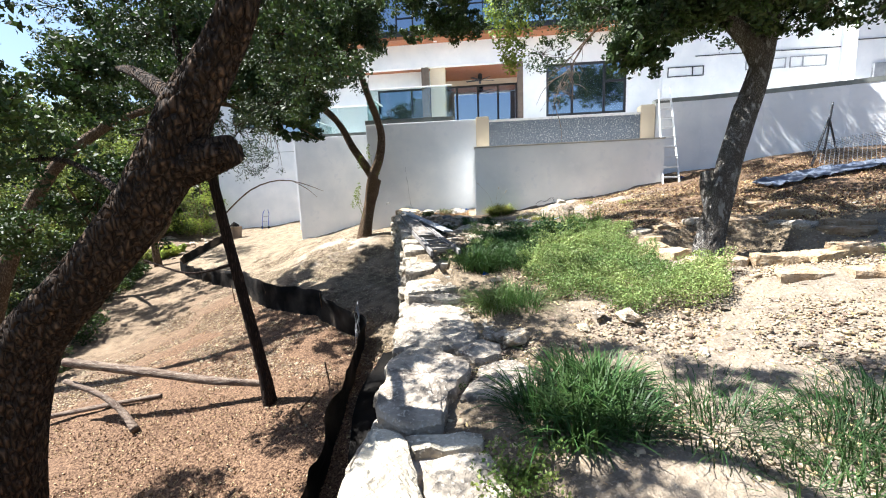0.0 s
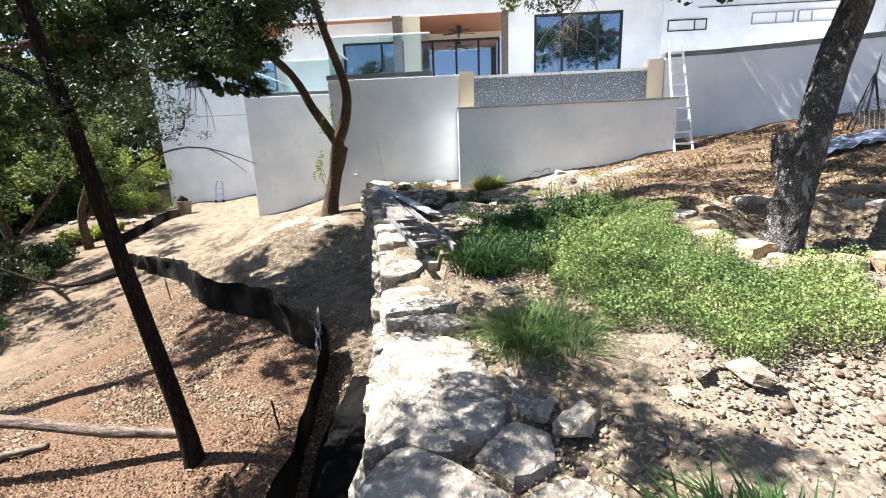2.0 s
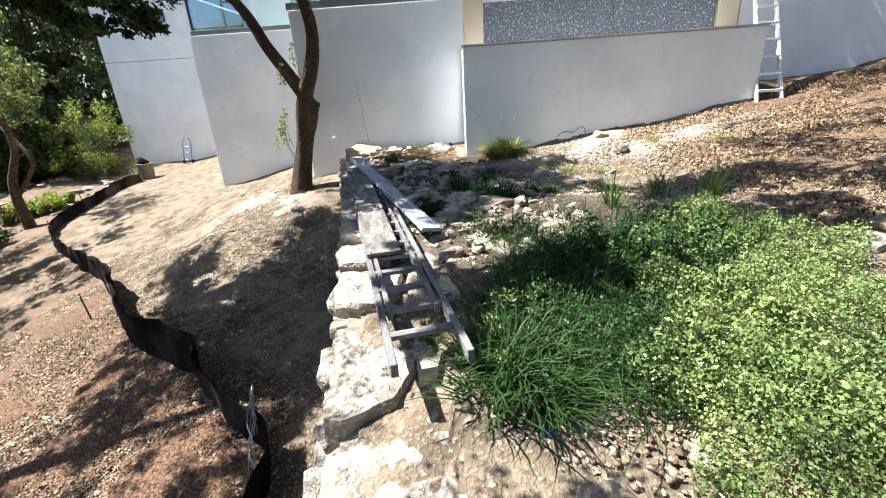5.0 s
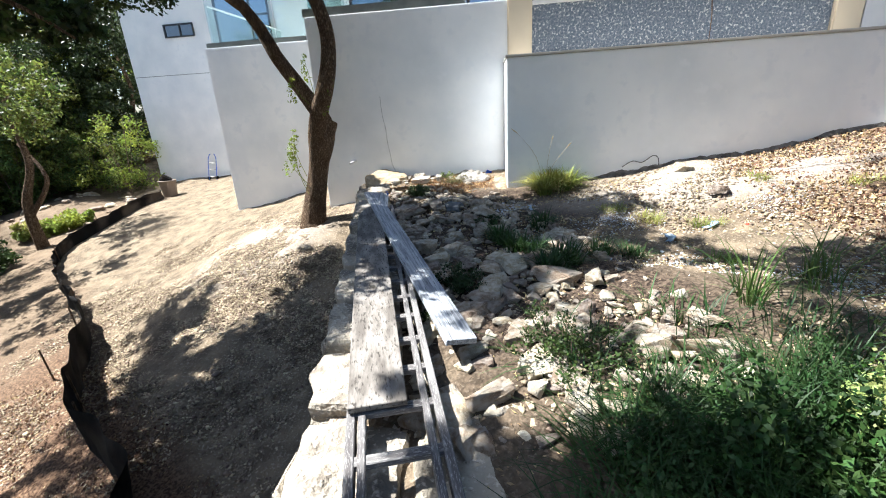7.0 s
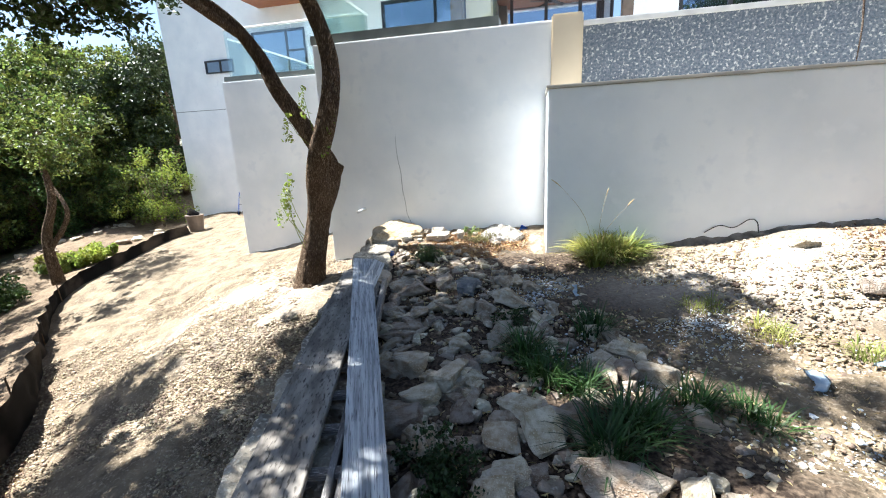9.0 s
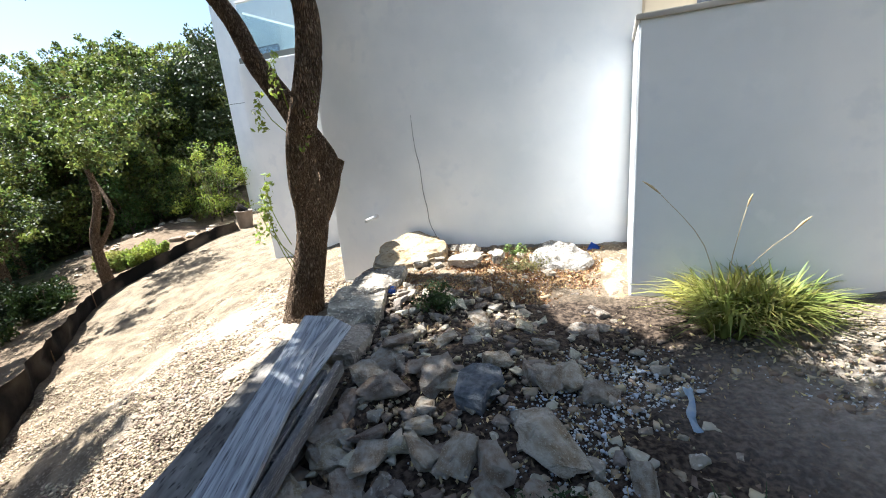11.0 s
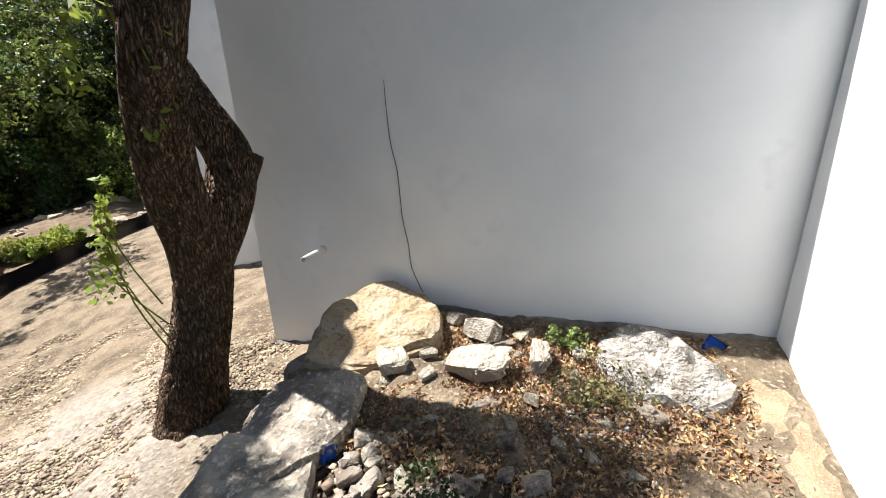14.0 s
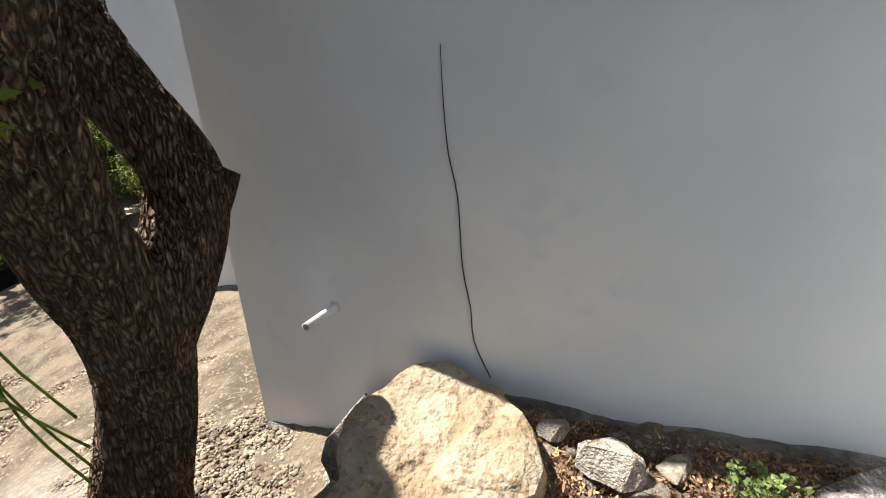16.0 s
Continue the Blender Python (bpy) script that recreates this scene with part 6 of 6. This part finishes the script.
for k, (hx, hy, hz) in enumerate(((-0.45, -0.2, 0.95), (0.1, 0.1, 0.8), (0.3, -0.15, 0.7))):
    z = float(height(2.1, 10.5))
    stalk = tagged(new("seed_stalk"), "tall thin grass stalk with a seed head by the white wall", "grass stalk")
    limb("stem", "straw", ((2.1, 10.5, z), (2.1 + hx * 0.35, 10.5 + hy * 0.4, z + hz * 0.6), (2.1 + hx, 10.5 + hy, z + hz)), (0.003, 0.0025, 0.0015), stalk, seg=4, rough=0, seed=k)
    limb("seed_head", "straw", ((2.1 + hx, 10.5 + hy, z + hz), (2.1 + hx * 1.12, 10.5 + hy, z + hz + 0.05), (2.1 + hx * 1.25, 10.5 + hy, z + hz + 0.09)), (0.003, 0.008, 0.002), stalk, seg=5, rough=0.3, seed=k)
for x, y, n, h in ((1.32, 8.0, 420, 0.24), (1.5, 7.75, 380, 0.24), (1.85, 8.45, 420, 0.24), (1.94, 7.25, 460, 0.28), (1.67, 7.57, 300, 0.22), (1.8, 7.0, 380, 0.26), (2.34, 7.55, 260, 0.2), (2.6, 7.45, 220, 0.18)):
    tuft(x, y, h, 0.013, n // 2, "darkgrass", "dark green grass tuft among the rubble", 1.0, 0.08, 0.10, 7)
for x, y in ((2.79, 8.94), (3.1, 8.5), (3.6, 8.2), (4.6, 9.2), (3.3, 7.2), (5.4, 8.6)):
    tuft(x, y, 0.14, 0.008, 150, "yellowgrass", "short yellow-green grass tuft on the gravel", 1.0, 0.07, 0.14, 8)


def weed(x, y, r, h, n, leaf, label, size=0.022, seed=1):
    """A low leafy weed with thin stems."""
    gg = np.random.default_rng(seed)
    z = float(height(x, y))
    t = tagged(new("weed"), label, "weed")
    c = []
    for k in range(16):
        a, d = gg.random() * 6.28, r * math.sqrt(gg.random())
        tip = (x + d * math.cos(a), y + d * math.sin(a), z + h * (0.35 + 0.6 * gg.random()))
        limb("stem", "deadwood", ((x + 0.1 * d * math.cos(a), y, z - 0.02), ((x + tip[0]) / 2, (y + tip[1]) / 2, z + h * 0.3), tip), (0.003, 0.003, 0.002), t, seg=4, rough=0, seed=k)
        c.append((*tip, r * 0.22))
        c.append(((x + tip[0]) / 2, (y + tip[1]) / 2, z + h * 0.3, r * 0.2))
    v, f = leaf_cloud(gg, c, n // 32, 1.0, size, 0.8, 0.6)
    tagged(sheet("foliage", v, f, leaf, t), kind="stuff")
    return t


for k, (x, y, r, h, n, leaf) in enumerate(((0.01, 10.2, 0.3, 0.16, 1800, "oak"), (0.36, 11.62, 0.13, 0.14, 600, "cover"), (0.55, 11.2, 0.24, 0.16, 700, "drygreen"), (0.99, 6.75, 0.3, 0.16, 2200, "oak"), (0.8, 6.3, 0.2, 0.12, 900, "oak"),
                                          (1.45, 3.9, 0.22, 0.2, 1300, "cover"), (1.2, 4.2, 0.18, 0.12, 700, "oak"), (1.85, 4.4, 0.3, 0.25, 1800, "cover"), (1.5, 0.5, 0.2, 0.12, 700, "grass"), (1.35, 0.2, 0.1, 0.08, 300, "grass"), (2.0, -0.6, 0.35, 0.2, 1500, "yellowgrass"),
                                          (1.75, 5.6, 0.35, 0.25, 1800, "oak"), (1.2, 8.4, 0.2, 0.14, 700, "oak"), (6.6, 2.1, 0.5, 0.22, 2400, "cover"), (-0.3, 8.0, 0.01, 0.02, 32, "oak"))):
    weed(x, y, r, h, n, leaf, "low leafy weed growing between the stones", 0.024, 600 + k)


# ---- silt fence ----
def ribbon(name, material, line, h, label, category, fold=0.05, seed=0, thick=0.006):
    """Slack fabric standing along a line (x, y, height of its top over the ground)."""
    r = random.Random(seed)
    pts, hh = spline([(x, y, 0) for x, y, t in line], [t for x, y, t in line], 0.07)
    bm = bmesh.new()
    rows = []
    for i, p in enumerate(pts):
        s = noise.noise(Vector((i * 0.11, seed, 0))) * fold
        z0 = float(height(p.x, p.y))
        row = []
        for k in range(6):
            t = k / 5
            row.append(bm.verts.new((p.x + s * t + 0.35 * fold * noise.noise(Vector((i * 0.16, k * 0.5, seed))), p.y + 0.35 * fold * noise.noise(Vector((i * 0.15, k * 0.5, seed + 5))) + s * t * 0.6, z0 - 0.06 + (hh[i] + 0.06) * t + 0.05 * noise.noise(Vector((i * 0.22, 3, seed))) * t)))
        rows.append(row)
    for a, b in zip(rows, rows[1:]):
        for k in range(5):
            bm.faces.new((a[k], b[k], b[k + 1], a[k + 1]))
    bmesh.ops.solidify(bm, geom=bm.faces[:], thickness=thick)
    return tagged(part(name, bm, material, None, "", smooth=True), label, category)


ribbon("silt_fence", "silt", ((0.35, -1.6, 0.45), (0.22, -0.4, 0.5), (0.08, 0.8, 0.5), (-0.05, 2.0, 0.45), (-0.2, 3.0, 0.4), (-0.35, 3.9, 0.42), (-0.5, 4.7, 0.5), (-1.1, 5.1, 0.55), (-2.0, 5.9, 0.6), (-3.2, 6.6, 0.65), (-4.4, 7.7, 0.65), (-5.4, 8.8, 0.6), (-8.4, 11.0, 0.45), (-10.6, 13.0, 0.35), (-11.2, 15.5, 0.35), (-11.6, 18.3, 0.35)), 0.5, "sagging black silt fence fabric along the slope", "fence", 0.17, 3)
# a slack fold of the same fabric lying in the gap below the wall
# its spread and even black also stand in for the shadow there
bm = bmesh.new()
rows = []
for i in range(60):
    y = -1.8 + i * 0.1
    xa = 0.25 + 0.10 * math.sin(y * 1.7) - 0.09 * max(0, y - 1)
    w = 0.50 + 0.07 * math.sin(y * 2.3)
    rows.append([bm.verts.new((xa + w * k / 7, y + 0.04 * noise.noise(Vector((k, i * 0.3, 2))), float(height(xa + w * k / 7 if k < 7 else xa + w, y)) + 0.03 + 0.05 * abs(noise.noise(Vector((k * 0.7, i * 0.4, 9)))))) for k in range(8)])
for a, b in zip(rows, rows[1:]):
    for k in range(7):
        bm.faces.new((a[k], b[k], b[k + 1], a[k + 1]))
bmesh.ops.solidify(bm, geom=bm.faces[:], thickness=0.006)
tagged(part("silt_fabric", bm, "siltshadow", None, "", smooth=True), "black silt fabric lying slack below the stone wall, with the shadow there in its black", "fabric")
for k, (x, y, h) in enumerate(((-0.62, 3.3, 0.35), (-1.6, 5.6, 0.6), (-2.9, 6.45, 0.62), (-3.6, 7.0, 0.6), (-5.3, 8.6, 0.7), (-5.0, 7.8, 0.5), (-8.0, 10.7, 0.5), (-10.2, 12.6, 0.5), (-11.3, 15.0, 0.5))):
    z = float(height(x, y))
    st = limb("fence_stake", "bark", ((x, y, z - 0.1), (x - 0.06, y, z + h)), (0.014, 0.012), None, seg=6, rough=0.05, seed=k)
    tagged(st, "thin dark wooden stake holding the silt fence", "stake", "fence stakes")
hook = tagged(new("wire_mesh"), "torn white wire mesh hanging from the silt fence", "wire")
wr = random.Random(12)
for k in range(6):
    pts = [(-0.62, 4.9, -0.2)]
    for q in range(1, 6):
        pts.append((-0.62 + 0.03 * q + wr.uniform(-0.07, 0.07), 4.9 - 0.11 * q + wr.uniform(-0.05, 0.05), -0.2 - 0.13 * q + 0.06 * math.sin(q * 1.7 + k)))
    limb("wire", "steel", pts, (0.004,) * 6, hook, seg=5, rough=0, seed=k, step=0.05)

# ---- dead logs and sticks on the lower slope ----
def ground_log(pts, radii, label, seed, material="deadwood", name="log"):
    p = [(x, y, float(height(x, y)) + dz) for x, y, dz in pts]
    return tagged(limb(name, material, p, radii, None, seg=12, rough=0.22, seed=seed, step=0.06), label, name)


ground_log(((-1.6, 3.1, 0.25), (-2.5, 3.1, 0.42), (-3.5, 3.1, 0.66), (-4.9, 3.05, 1.0)), (0.05, 0.06, 0.065, 0.075), "grey dead log propped against the thin cedar", 5)
ground_log(((-3.4, 2.6, 0.03), (-3.7, 2.75, 0.2), (-4.2, 2.9, 0.45), (-4.9, 3.0, 0.7)), (0.06, 0.05, 0.045, 0.04), "crooked dead branch standing off the slope", 6, name="dead_branch")
ground_log(((-3.7, 3.5, 0.03), (-4.4, 3.3, 0.08), (-5.4, 3.0, 0.15)), (0.035, 0.045, 0.04), "thin dead log lying on the mulch", 7)
ground_log(((-0.95, 2.7, 0.02), (-0.75, 2.45, 0.1), (-0.55, 2.2, 0.05)), (0.02, 0.018, 0.01), "short dark stick on the mulch", 8, "bark", "stick")
ground_log(((-0.9, 2.45, 0.02), (-0.72, 2.62, 0.12), (-0.6, 2.75, 0.2)), (0.015, 0.014, 0.01), "short dark stick on the mulch", 9, "bark", "stick")
twig = tagged(new("hanging_twig"), "thin bare twig arching in front of the white house", "branch")
limb("stem", "bark", ((-1.95, 3.0, 1.55), (-1.5, 3.1, 1.95), (-1.1, 3.2, 2.08), (-0.75, 3.2, 2.02), (-0.45, 3.2, 1.9)), (0.012, 0.01, 0.008, 0.006, 0.003), twig, seg=6, rough=0.05, seed=3)
limb("stem", "bark", ((-0.9, 3.2, 2.06), (-0.7, 3.2, 1.95), (-0.55, 3.2, 1.82)), (0.005, 0.004, 0.002), twig, seg=5, rough=0.05, seed=4)

# ---- small things ----
crack = tagged(new("wall_crack"), "dark hairline crack running down the tall stucco wall", "crack")
limb("line", "dark", ((-0.92, 11.897, 2.62), (-0.915, 11.897, 2.4), (-0.90, 11.897, 2.2), (-0.865, 11.897, 2.02), (-0.85, 11.897, 1.7), (-0.815, 11.897, 1.5), (-0.80, 11.897, 1.32), (-0.72, 11.897, 1.13)), (0.0015, 0.0025, 0.0028, 0.003, 0.003, 0.003, 0.003, 0.003), crack, seg=5, rough=0.1, seed=2, step=0.06)
pvc = tagged(new("drain_pipe"), "short white plastic drain pipe sticking out of the wall", "pipe")
bm = bmesh.new()
rings = []
for y, r in ((11.90, 0.022), (11.70, 0.022), (11.70, 0.016), (11.74, 0.016)):
    rings.append([bm.verts.new((-1.56 + r * math.cos(k * math.pi / 8) - 0.25 * (11.9 - y), y, 1.40 + r * math.sin(k * math.pi / 8) - 0.12 * (11.9 - y))) for k in range(16)])
for a, b in zip(rings, rings[1:]):
    for k in range(16):
        bm.faces.new((a[k], a[(k + 1) % 16], b[(k + 1) % 16], b[k]))
bm.faces.new(rings[-1])
part("tube", bm, "pvc", pvc, smooth=True)
box("escutcheon", "pvc", -1.59, -1.53, 11.885, 11.899, 1.375, 1.43, pvc, "", 0.01)


def flag(x, y, z, size, label, turn=0):
    """A crumpled square of marking film."""
    bm = bmesh.new()
    n = 6
    vs = [[bm.verts.new(((i / n - 0.5) * size, 0.35 * size * noise.noise(Vector((i * 0.7, j * 0.8, z * 9))), j / n * size)) for j in range(n + 1)] for i in range(n + 1)]
    for i in range(n):
        for j in range(n):
            bm.faces.new((vs[i][j], vs[i + 1][j], vs[i + 1][j + 1], vs[i][j + 1]))
    bmesh.ops.solidify(bm, geom=bm.faces[:], thickness=0.003)
    bmesh.ops.transform(bm, matrix=pose(x, y, z, -20, 25, turn), verts=bm.verts[:])
    return tagged(part("marker_flag", bm, "blue", None, "", smooth=True), label, "flag", "blue marker flags")


flag(1.82, 3.4, 0.53, 0.11, "small blue marker flag on the soil beside the cap stones", 20)
flag(1.12, 11.75, 1.03, 0.11, "small blue marker flag at the foot of the wall", -10)
flag(-0.57, 10.43, 0.97, 0.08, "crumpled blue flag lying between the slabs", 60)
flag(7.7, 10.9, 1.85, 0.10, "small blue flag at the foot of the long wall", 0)
for k in range(46):
    if k < 30:
        x, y = rnd.gauss(3.0, 0.35), rnd.gauss(7.7, 0.35)
    elif k < 40:
        x, y = rnd.gauss(1.6, 0.12), rnd.gauss(9.65, 0.15)
    else:
        x, y = rnd.gauss(1.4, 0.3), rnd.gauss(8.6, 0.3)
    r = new("litter_scrap", ROCKS[k % 10].copy() if k < 3 else bpy.data.objects["litter_scrap"].data)
    if k < 3:
        r.data.materials[0] = M["paper"]
    r.matrix_basis = pose(x, y, float(height(x, y)) + 0.008, rnd.uniform(-10, 10), 0, rnd.uniform(0, 360)) @ Matrix.Diagonal((rnd.uniform(0.03, 0.09), rnd.uniform(0.02, 0.06), 0.03, 1))
    tagged(r, "pale blue-white scrap of torn wrapping on the ground", "litter", "litter scraps")
for k, (x, y, s_) in enumerate(((2.05, 10.35, 0.09), (2.12, 10.3, 0.05), (3.9, 8.0, 0.05))):
    r = new("red_cap", ROCKS[k].copy())
    r.data.materials[0] = M["red"]
    r.matrix_basis = pose(x, y, float(height(x, y)) + 0.02, 20, 10, 50 * k) @ Matrix.Diagonal((s_, s_ * 0.7, s_, 1))
    tagged(r, "small crushed red plastic piece on the ground", "litter")
# bucket and hand truck by the far wall
bz = float(height(-11.6, 18.6))
bucket = tagged(new("trash_tub"), "dark battered plastic tub standing at the fence's end", "tub")
bm = tube([(-11.6, 18.6, bz - 0.05), (-11.6, 18.6, bz + 0.5), (-11.6, 18.6, bz + 0.62)], [0.24, 0.3, 0.33], 18)
part("tub", bm, "brownpost", bucket)
part("rag", tube([(-11.85, 18.6, bz + 0.6), (-11.6, 18.5, bz + 0.75), (-11.4, 18.6, bz + 0.62)], [0.1, 0.14, 0.08], 8, 0.4, 3), "silt", bucket)
dolly = tagged(new("hand_truck"), "small blue metal hand truck leaning on the far white wall", "hand truck")
dz_ = float(height(-11.0, 20.6))
for dx in (-0.18, 0.18):
    limb("side_rail", "blue", ((-11.0 + dx, 20.5, dz_), (-11.0 + dx, 20.75, dz_ + 0.9), (-11.0 + dx * 0.4, 20.8, dz_ + 1.08)), (0.016, 0.016, 0.016), dolly, seg=6, rough=0)
for k in range(3):
    limb("crossbar", "steel", ((-11.18, 20.53 + 0.07 * k, dz_ + 0.15 + 0.28 * k), (-10.82, 20.53 + 0.07 * k, dz_ + 0.15 + 0.28 * k)), (0.013, 0.013), dolly, seg=6, rough=0)
for dx in (-0.2, 0.2):
    part("wheel", tube([(-11.0 + dx - 0.02, 20.55, dz_ + 0.08), (-11.0 + dx + 0.02, 20.55, dz_ + 0.08)], [0.08, 0.08], 14), "silt", dolly)
# tarpaulin on the slope
bm = bmesh.new()
rows = []
for i in range(46):
    x = 7.9 + i * 0.075
    rows.append([bm.verts.new((x, 7.0 + 0.95 * j / 12 + 0.25 * (i / 46) + 0.06 * noise.noise(Vector((i * 0.2, j, 1))), float(height(x, 7.2 + 0.95 * j / 12)) + 0.06 + 0.10 * abs(noise.noise(Vector((i * 0.16, j * 0.35, 4)))) + 0.06 * noise.noise(Vector((i * 0.5, j * 0.5, 4))))) for j in range(13)])
for a, b in zip(rows, rows[1:]):
    for k in range(12):
        bm.faces.new((a[k], b[k], b[k + 1], a[k + 1]))
bmesh.ops.solidify(bm, geom=bm.faces[:], thickness=0.005)
tagged(part("tarpaulin", bm, "bluetarp", None, "", smooth=True), "crumpled dark blue tarpaulin lying on the leafy slope", "tarpaulin")
# tripod stand and wire netting
tz = float(height(10.0, 8.7))
tripod = tagged(new("tripod"), "dark metal tripod stand in front of the long wall", "tripod")
for ax, ay in ((-0.35, -0.15), (0.45, 0.1), (0.0, 0.4)):
    limb("leg", "dark", ((10.0 + ax, 8.7 + ay, tz), (10.05, 8.7, tz + 1.15)), (0.02, 0.022), tripod, seg=6, rough=0)
limb("mast", "dark", ((10.0, 8.7, tz + 0.3), (10.1, 8.7, tz + 1.5)), (0.025, 0.02), tripod, seg=6, rough=0)
net = tagged(new("wire_netting"), "slack diamond wire netting lying along the slope", "wire netting")
bm = bmesh.new()
for d in (-1, 1):
    for i in range(46):
        pts = []
        for j in range(11):
            u = (i - 6) * 0.09 + d * j * 0.055 + (0 if d > 0 else 0.6)
            if 0 <= u <= 3.6:
                x, y = 9.6 + u, 8.1 + 0.08 * j - 0.12 * u
                pts.append((x, y, float(height(x, y)) + 0.03 + 0.06 * j + 0.05 * noise.noise(Vector((u * 2, j * 0.3, 2)))))
        for a, b in zip(pts, pts[1:]):
            tmp = tube([a, b], [0.006, 0.006], 3, cap=False)
            me = bpy.data.meshes.new("t")
            tmp.to_mesh(me)
            tmp.free()
            bm.from_mesh(me)
            bpy.data.meshes.remove(me)
tagged(part("mesh", bm, "steel", net), kind="stuff")
# sand strip in the sunlit corner
bm = bmesh.new()
rows = []
for i in range(12):
    y = 10.75 + i * 0.1
    x0 = 1.27 + 0.05 * math.sin(i * 1.3) - 0.02 * i
    rows.append([bm.verts.new((x0 + (1.48 - x0) * k / 4, y, float(height(x0 + (1.48 - x0) * k / 4, y)) + (0.012 if 0 < k < 4 else -0.02) + 0.02 * noise.noise(Vector((i, k, 1))))) for k in range(5)])
for a, b in zip(rows, rows[1:]):
    for k in range(4):
        bm.faces.new((a[k], b[k], b[k + 1], a[k + 1]))
bm.faces.ensure_lookup_table()
bmesh.ops.recalc_face_normals(bm, faces=bm.faces[:])
tagged(part("sand", bm, "sand", None, "", smooth=True), "strip of smooth pale sand beside the low wall", "sand", kind="stuff")
# dry leaves and bark mulch in the sunlit pocket by the wall
pocket = strew(17000, -0.9, 1.25, 10.5, 11.85)
v, f = leaf_cloud(g, np.concatenate([pocket + (0, 0, 0.012), np.full((len(pocket), 1), 0.02)], 1), 1, 1.0, 0.03, 0.4, 0.4)
tagged(sheet("leaf_mulch", v, f, "rustleaf"), "rusty dry leaf mulch in the pocket by the wall", "leaf litter", kind="stuff")
for k in range(70):
    put_rock(rnd.uniform(-0.75, 1.1), rnd.uniform(10.75, 11.75), 0.05 + 0.13 * rnd.random() ** 2, "small tan limestone lump in the sunlit corner", 0.4)
# crumbled whitish mortar on the soil
spots = np.array(((1.9, 7.9), (2.7, 8.6), (3.4, 7.6), (2.9, 6.9), (1.5, 9.6), (1.3, 9.0), (3.8, 6.6), (0.5, 11.1), (2.3, 9.4), (4.4, 8.6)))
wp = spots[g.integers(0, len(spots), 9000)] + g.normal(size=(9000, 2)) * 0.22
wp = np.concatenate([wp, height(wp[:, 0], wp[:, 1])[:, None]], 1)
tagged(sheet("mortar_crumbs", *pebbles(g, wp, 0.0055, 0.5), "paper"), "whitish crumbs of mortar scattered on the soil", "debris", kind="stuff")

# crumbled mortar along the foot of the white walls, and a bent wire
def footing(name, a, b, h, seed):
    """A rough low band of mortar along a wall's foot from a to b."""
    bm = bmesh.new()
    a, b = Vector(a), Vector(b)
    d = (b - a).normalized()
    n = int((b - a).length / 0.05)
    rows = []
    for i in range(n + 1):
        p = a + d * (i * (b - a).length / n)
        z = float(height(p.x, p.y - 0.05))
        t = h * (0.6 + 0.7 * noise.noise(Vector((i * 0.13, seed, 0))) + 0.25 * noise.noise(Vector((i * 0.6, seed, 5))))
        q = 0.03 + 0.02 * noise.noise(Vector((i * 0.3, seed, 9)))
        rows.append([bm.verts.new((p.x, p.y + 0.02, z - 0.1)), bm.verts.new((p.x, p.y + 0.004, z + t)), bm.verts.new((p.x, p.y - q * 0.6, z + t * 0.75)), bm.verts.new((p.x, p.y - q * 1.6, z - 0.08))])
    for u, v in zip(rows, rows[1:]):
        for k in range(3):
            bm.faces.new((u[k], u[k + 1], v[k + 1], v[k]))
    bmesh.ops.recalc_face_normals(bm, faces=bm.faces[:])
    return tagged(part(name, bm, "footing", None, "", smooth=True), "rough grey-brown mortar along the foot of the wall", "footing", kind="structure")


footing("footing", (2.3, 10.775, 0), (7.02, 10.52, 0), 0.11, 1)
footing("footing", (-2.2, 11.9, 0), (1.45, 11.9, 0), 0.06, 2)
footing("footing", (-5.9, 14.23, 0), (-2.4, 14.23, 0), 0.05, 3)
wz = float(height(3.9, 10.6))
tagged(limb("bent_wire", "dark", ((3.35, 10.70, wz + 0.03), (3.5, 10.69, wz + 0.12), (3.65, 10.67, wz + 0.10), (3.8, 10.66, wz + 0.20), (3.88, 10.66, wz + 0.17), (3.9, 10.64, wz + 0.04)), (0.006,) * 6, None, seg=6, rough=0.05, seed=2, step=0.03), "thin bent dark wire standing at the foot of the low wall", "wire")


def film(line, width, label, seed):
    """A crumpled strip of plastic film lying on the ground along a line in plan."""
    pts, _ = spline([(x, y, 0) for x, y in line], [1] * len(line), 0.03)
    bm = bmesh.new()
    rows = []
    for i, p in enumerate(pts):
        w = width * (0.8 + 0.5 * noise.noise(Vector((i * 0.3, seed, 0))))
        rows.append([bm.verts.new((p.x + w * (k / 4 - 0.5), p.y + 0.02 * noise.noise(Vector((i * 0.5, k, seed))), float(height(p.x, p.y)) + 0.03 + 0.03 * abs(noise.noise(Vector((i * 0.35, k * 0.9, seed)))))) for k in range(5)])
    for a, b in zip(rows, rows[1:]):
        for k in range(4):
            bm.faces.new((a[k], a[k + 1], b[k + 1], b[k]))
    bmesh.ops.solidify(bm, geom=bm.faces[:], thickness=0.002)
    return tagged(part("plastic_strip", bm, "film", None, "", smooth=True), label, "litter")


film(((1.78, 9.59), (1.79, 9.44), (1.77, 9.28), (1.79, 9.16)), 0.045, "crumpled strip of pale blue plastic film on the soil", 1)
film(((3.05, 7.75), (3.12, 7.85), (3.1, 7.98)), 0.10, "crumpled scrap of pale blue plastic film on the stony ground", 2)
film(((3.5, 8.0), (3.62, 8.08), (3.66, 8.16)), 0.12, "crumpled scrap of pale blue plastic film on the stony ground", 3)
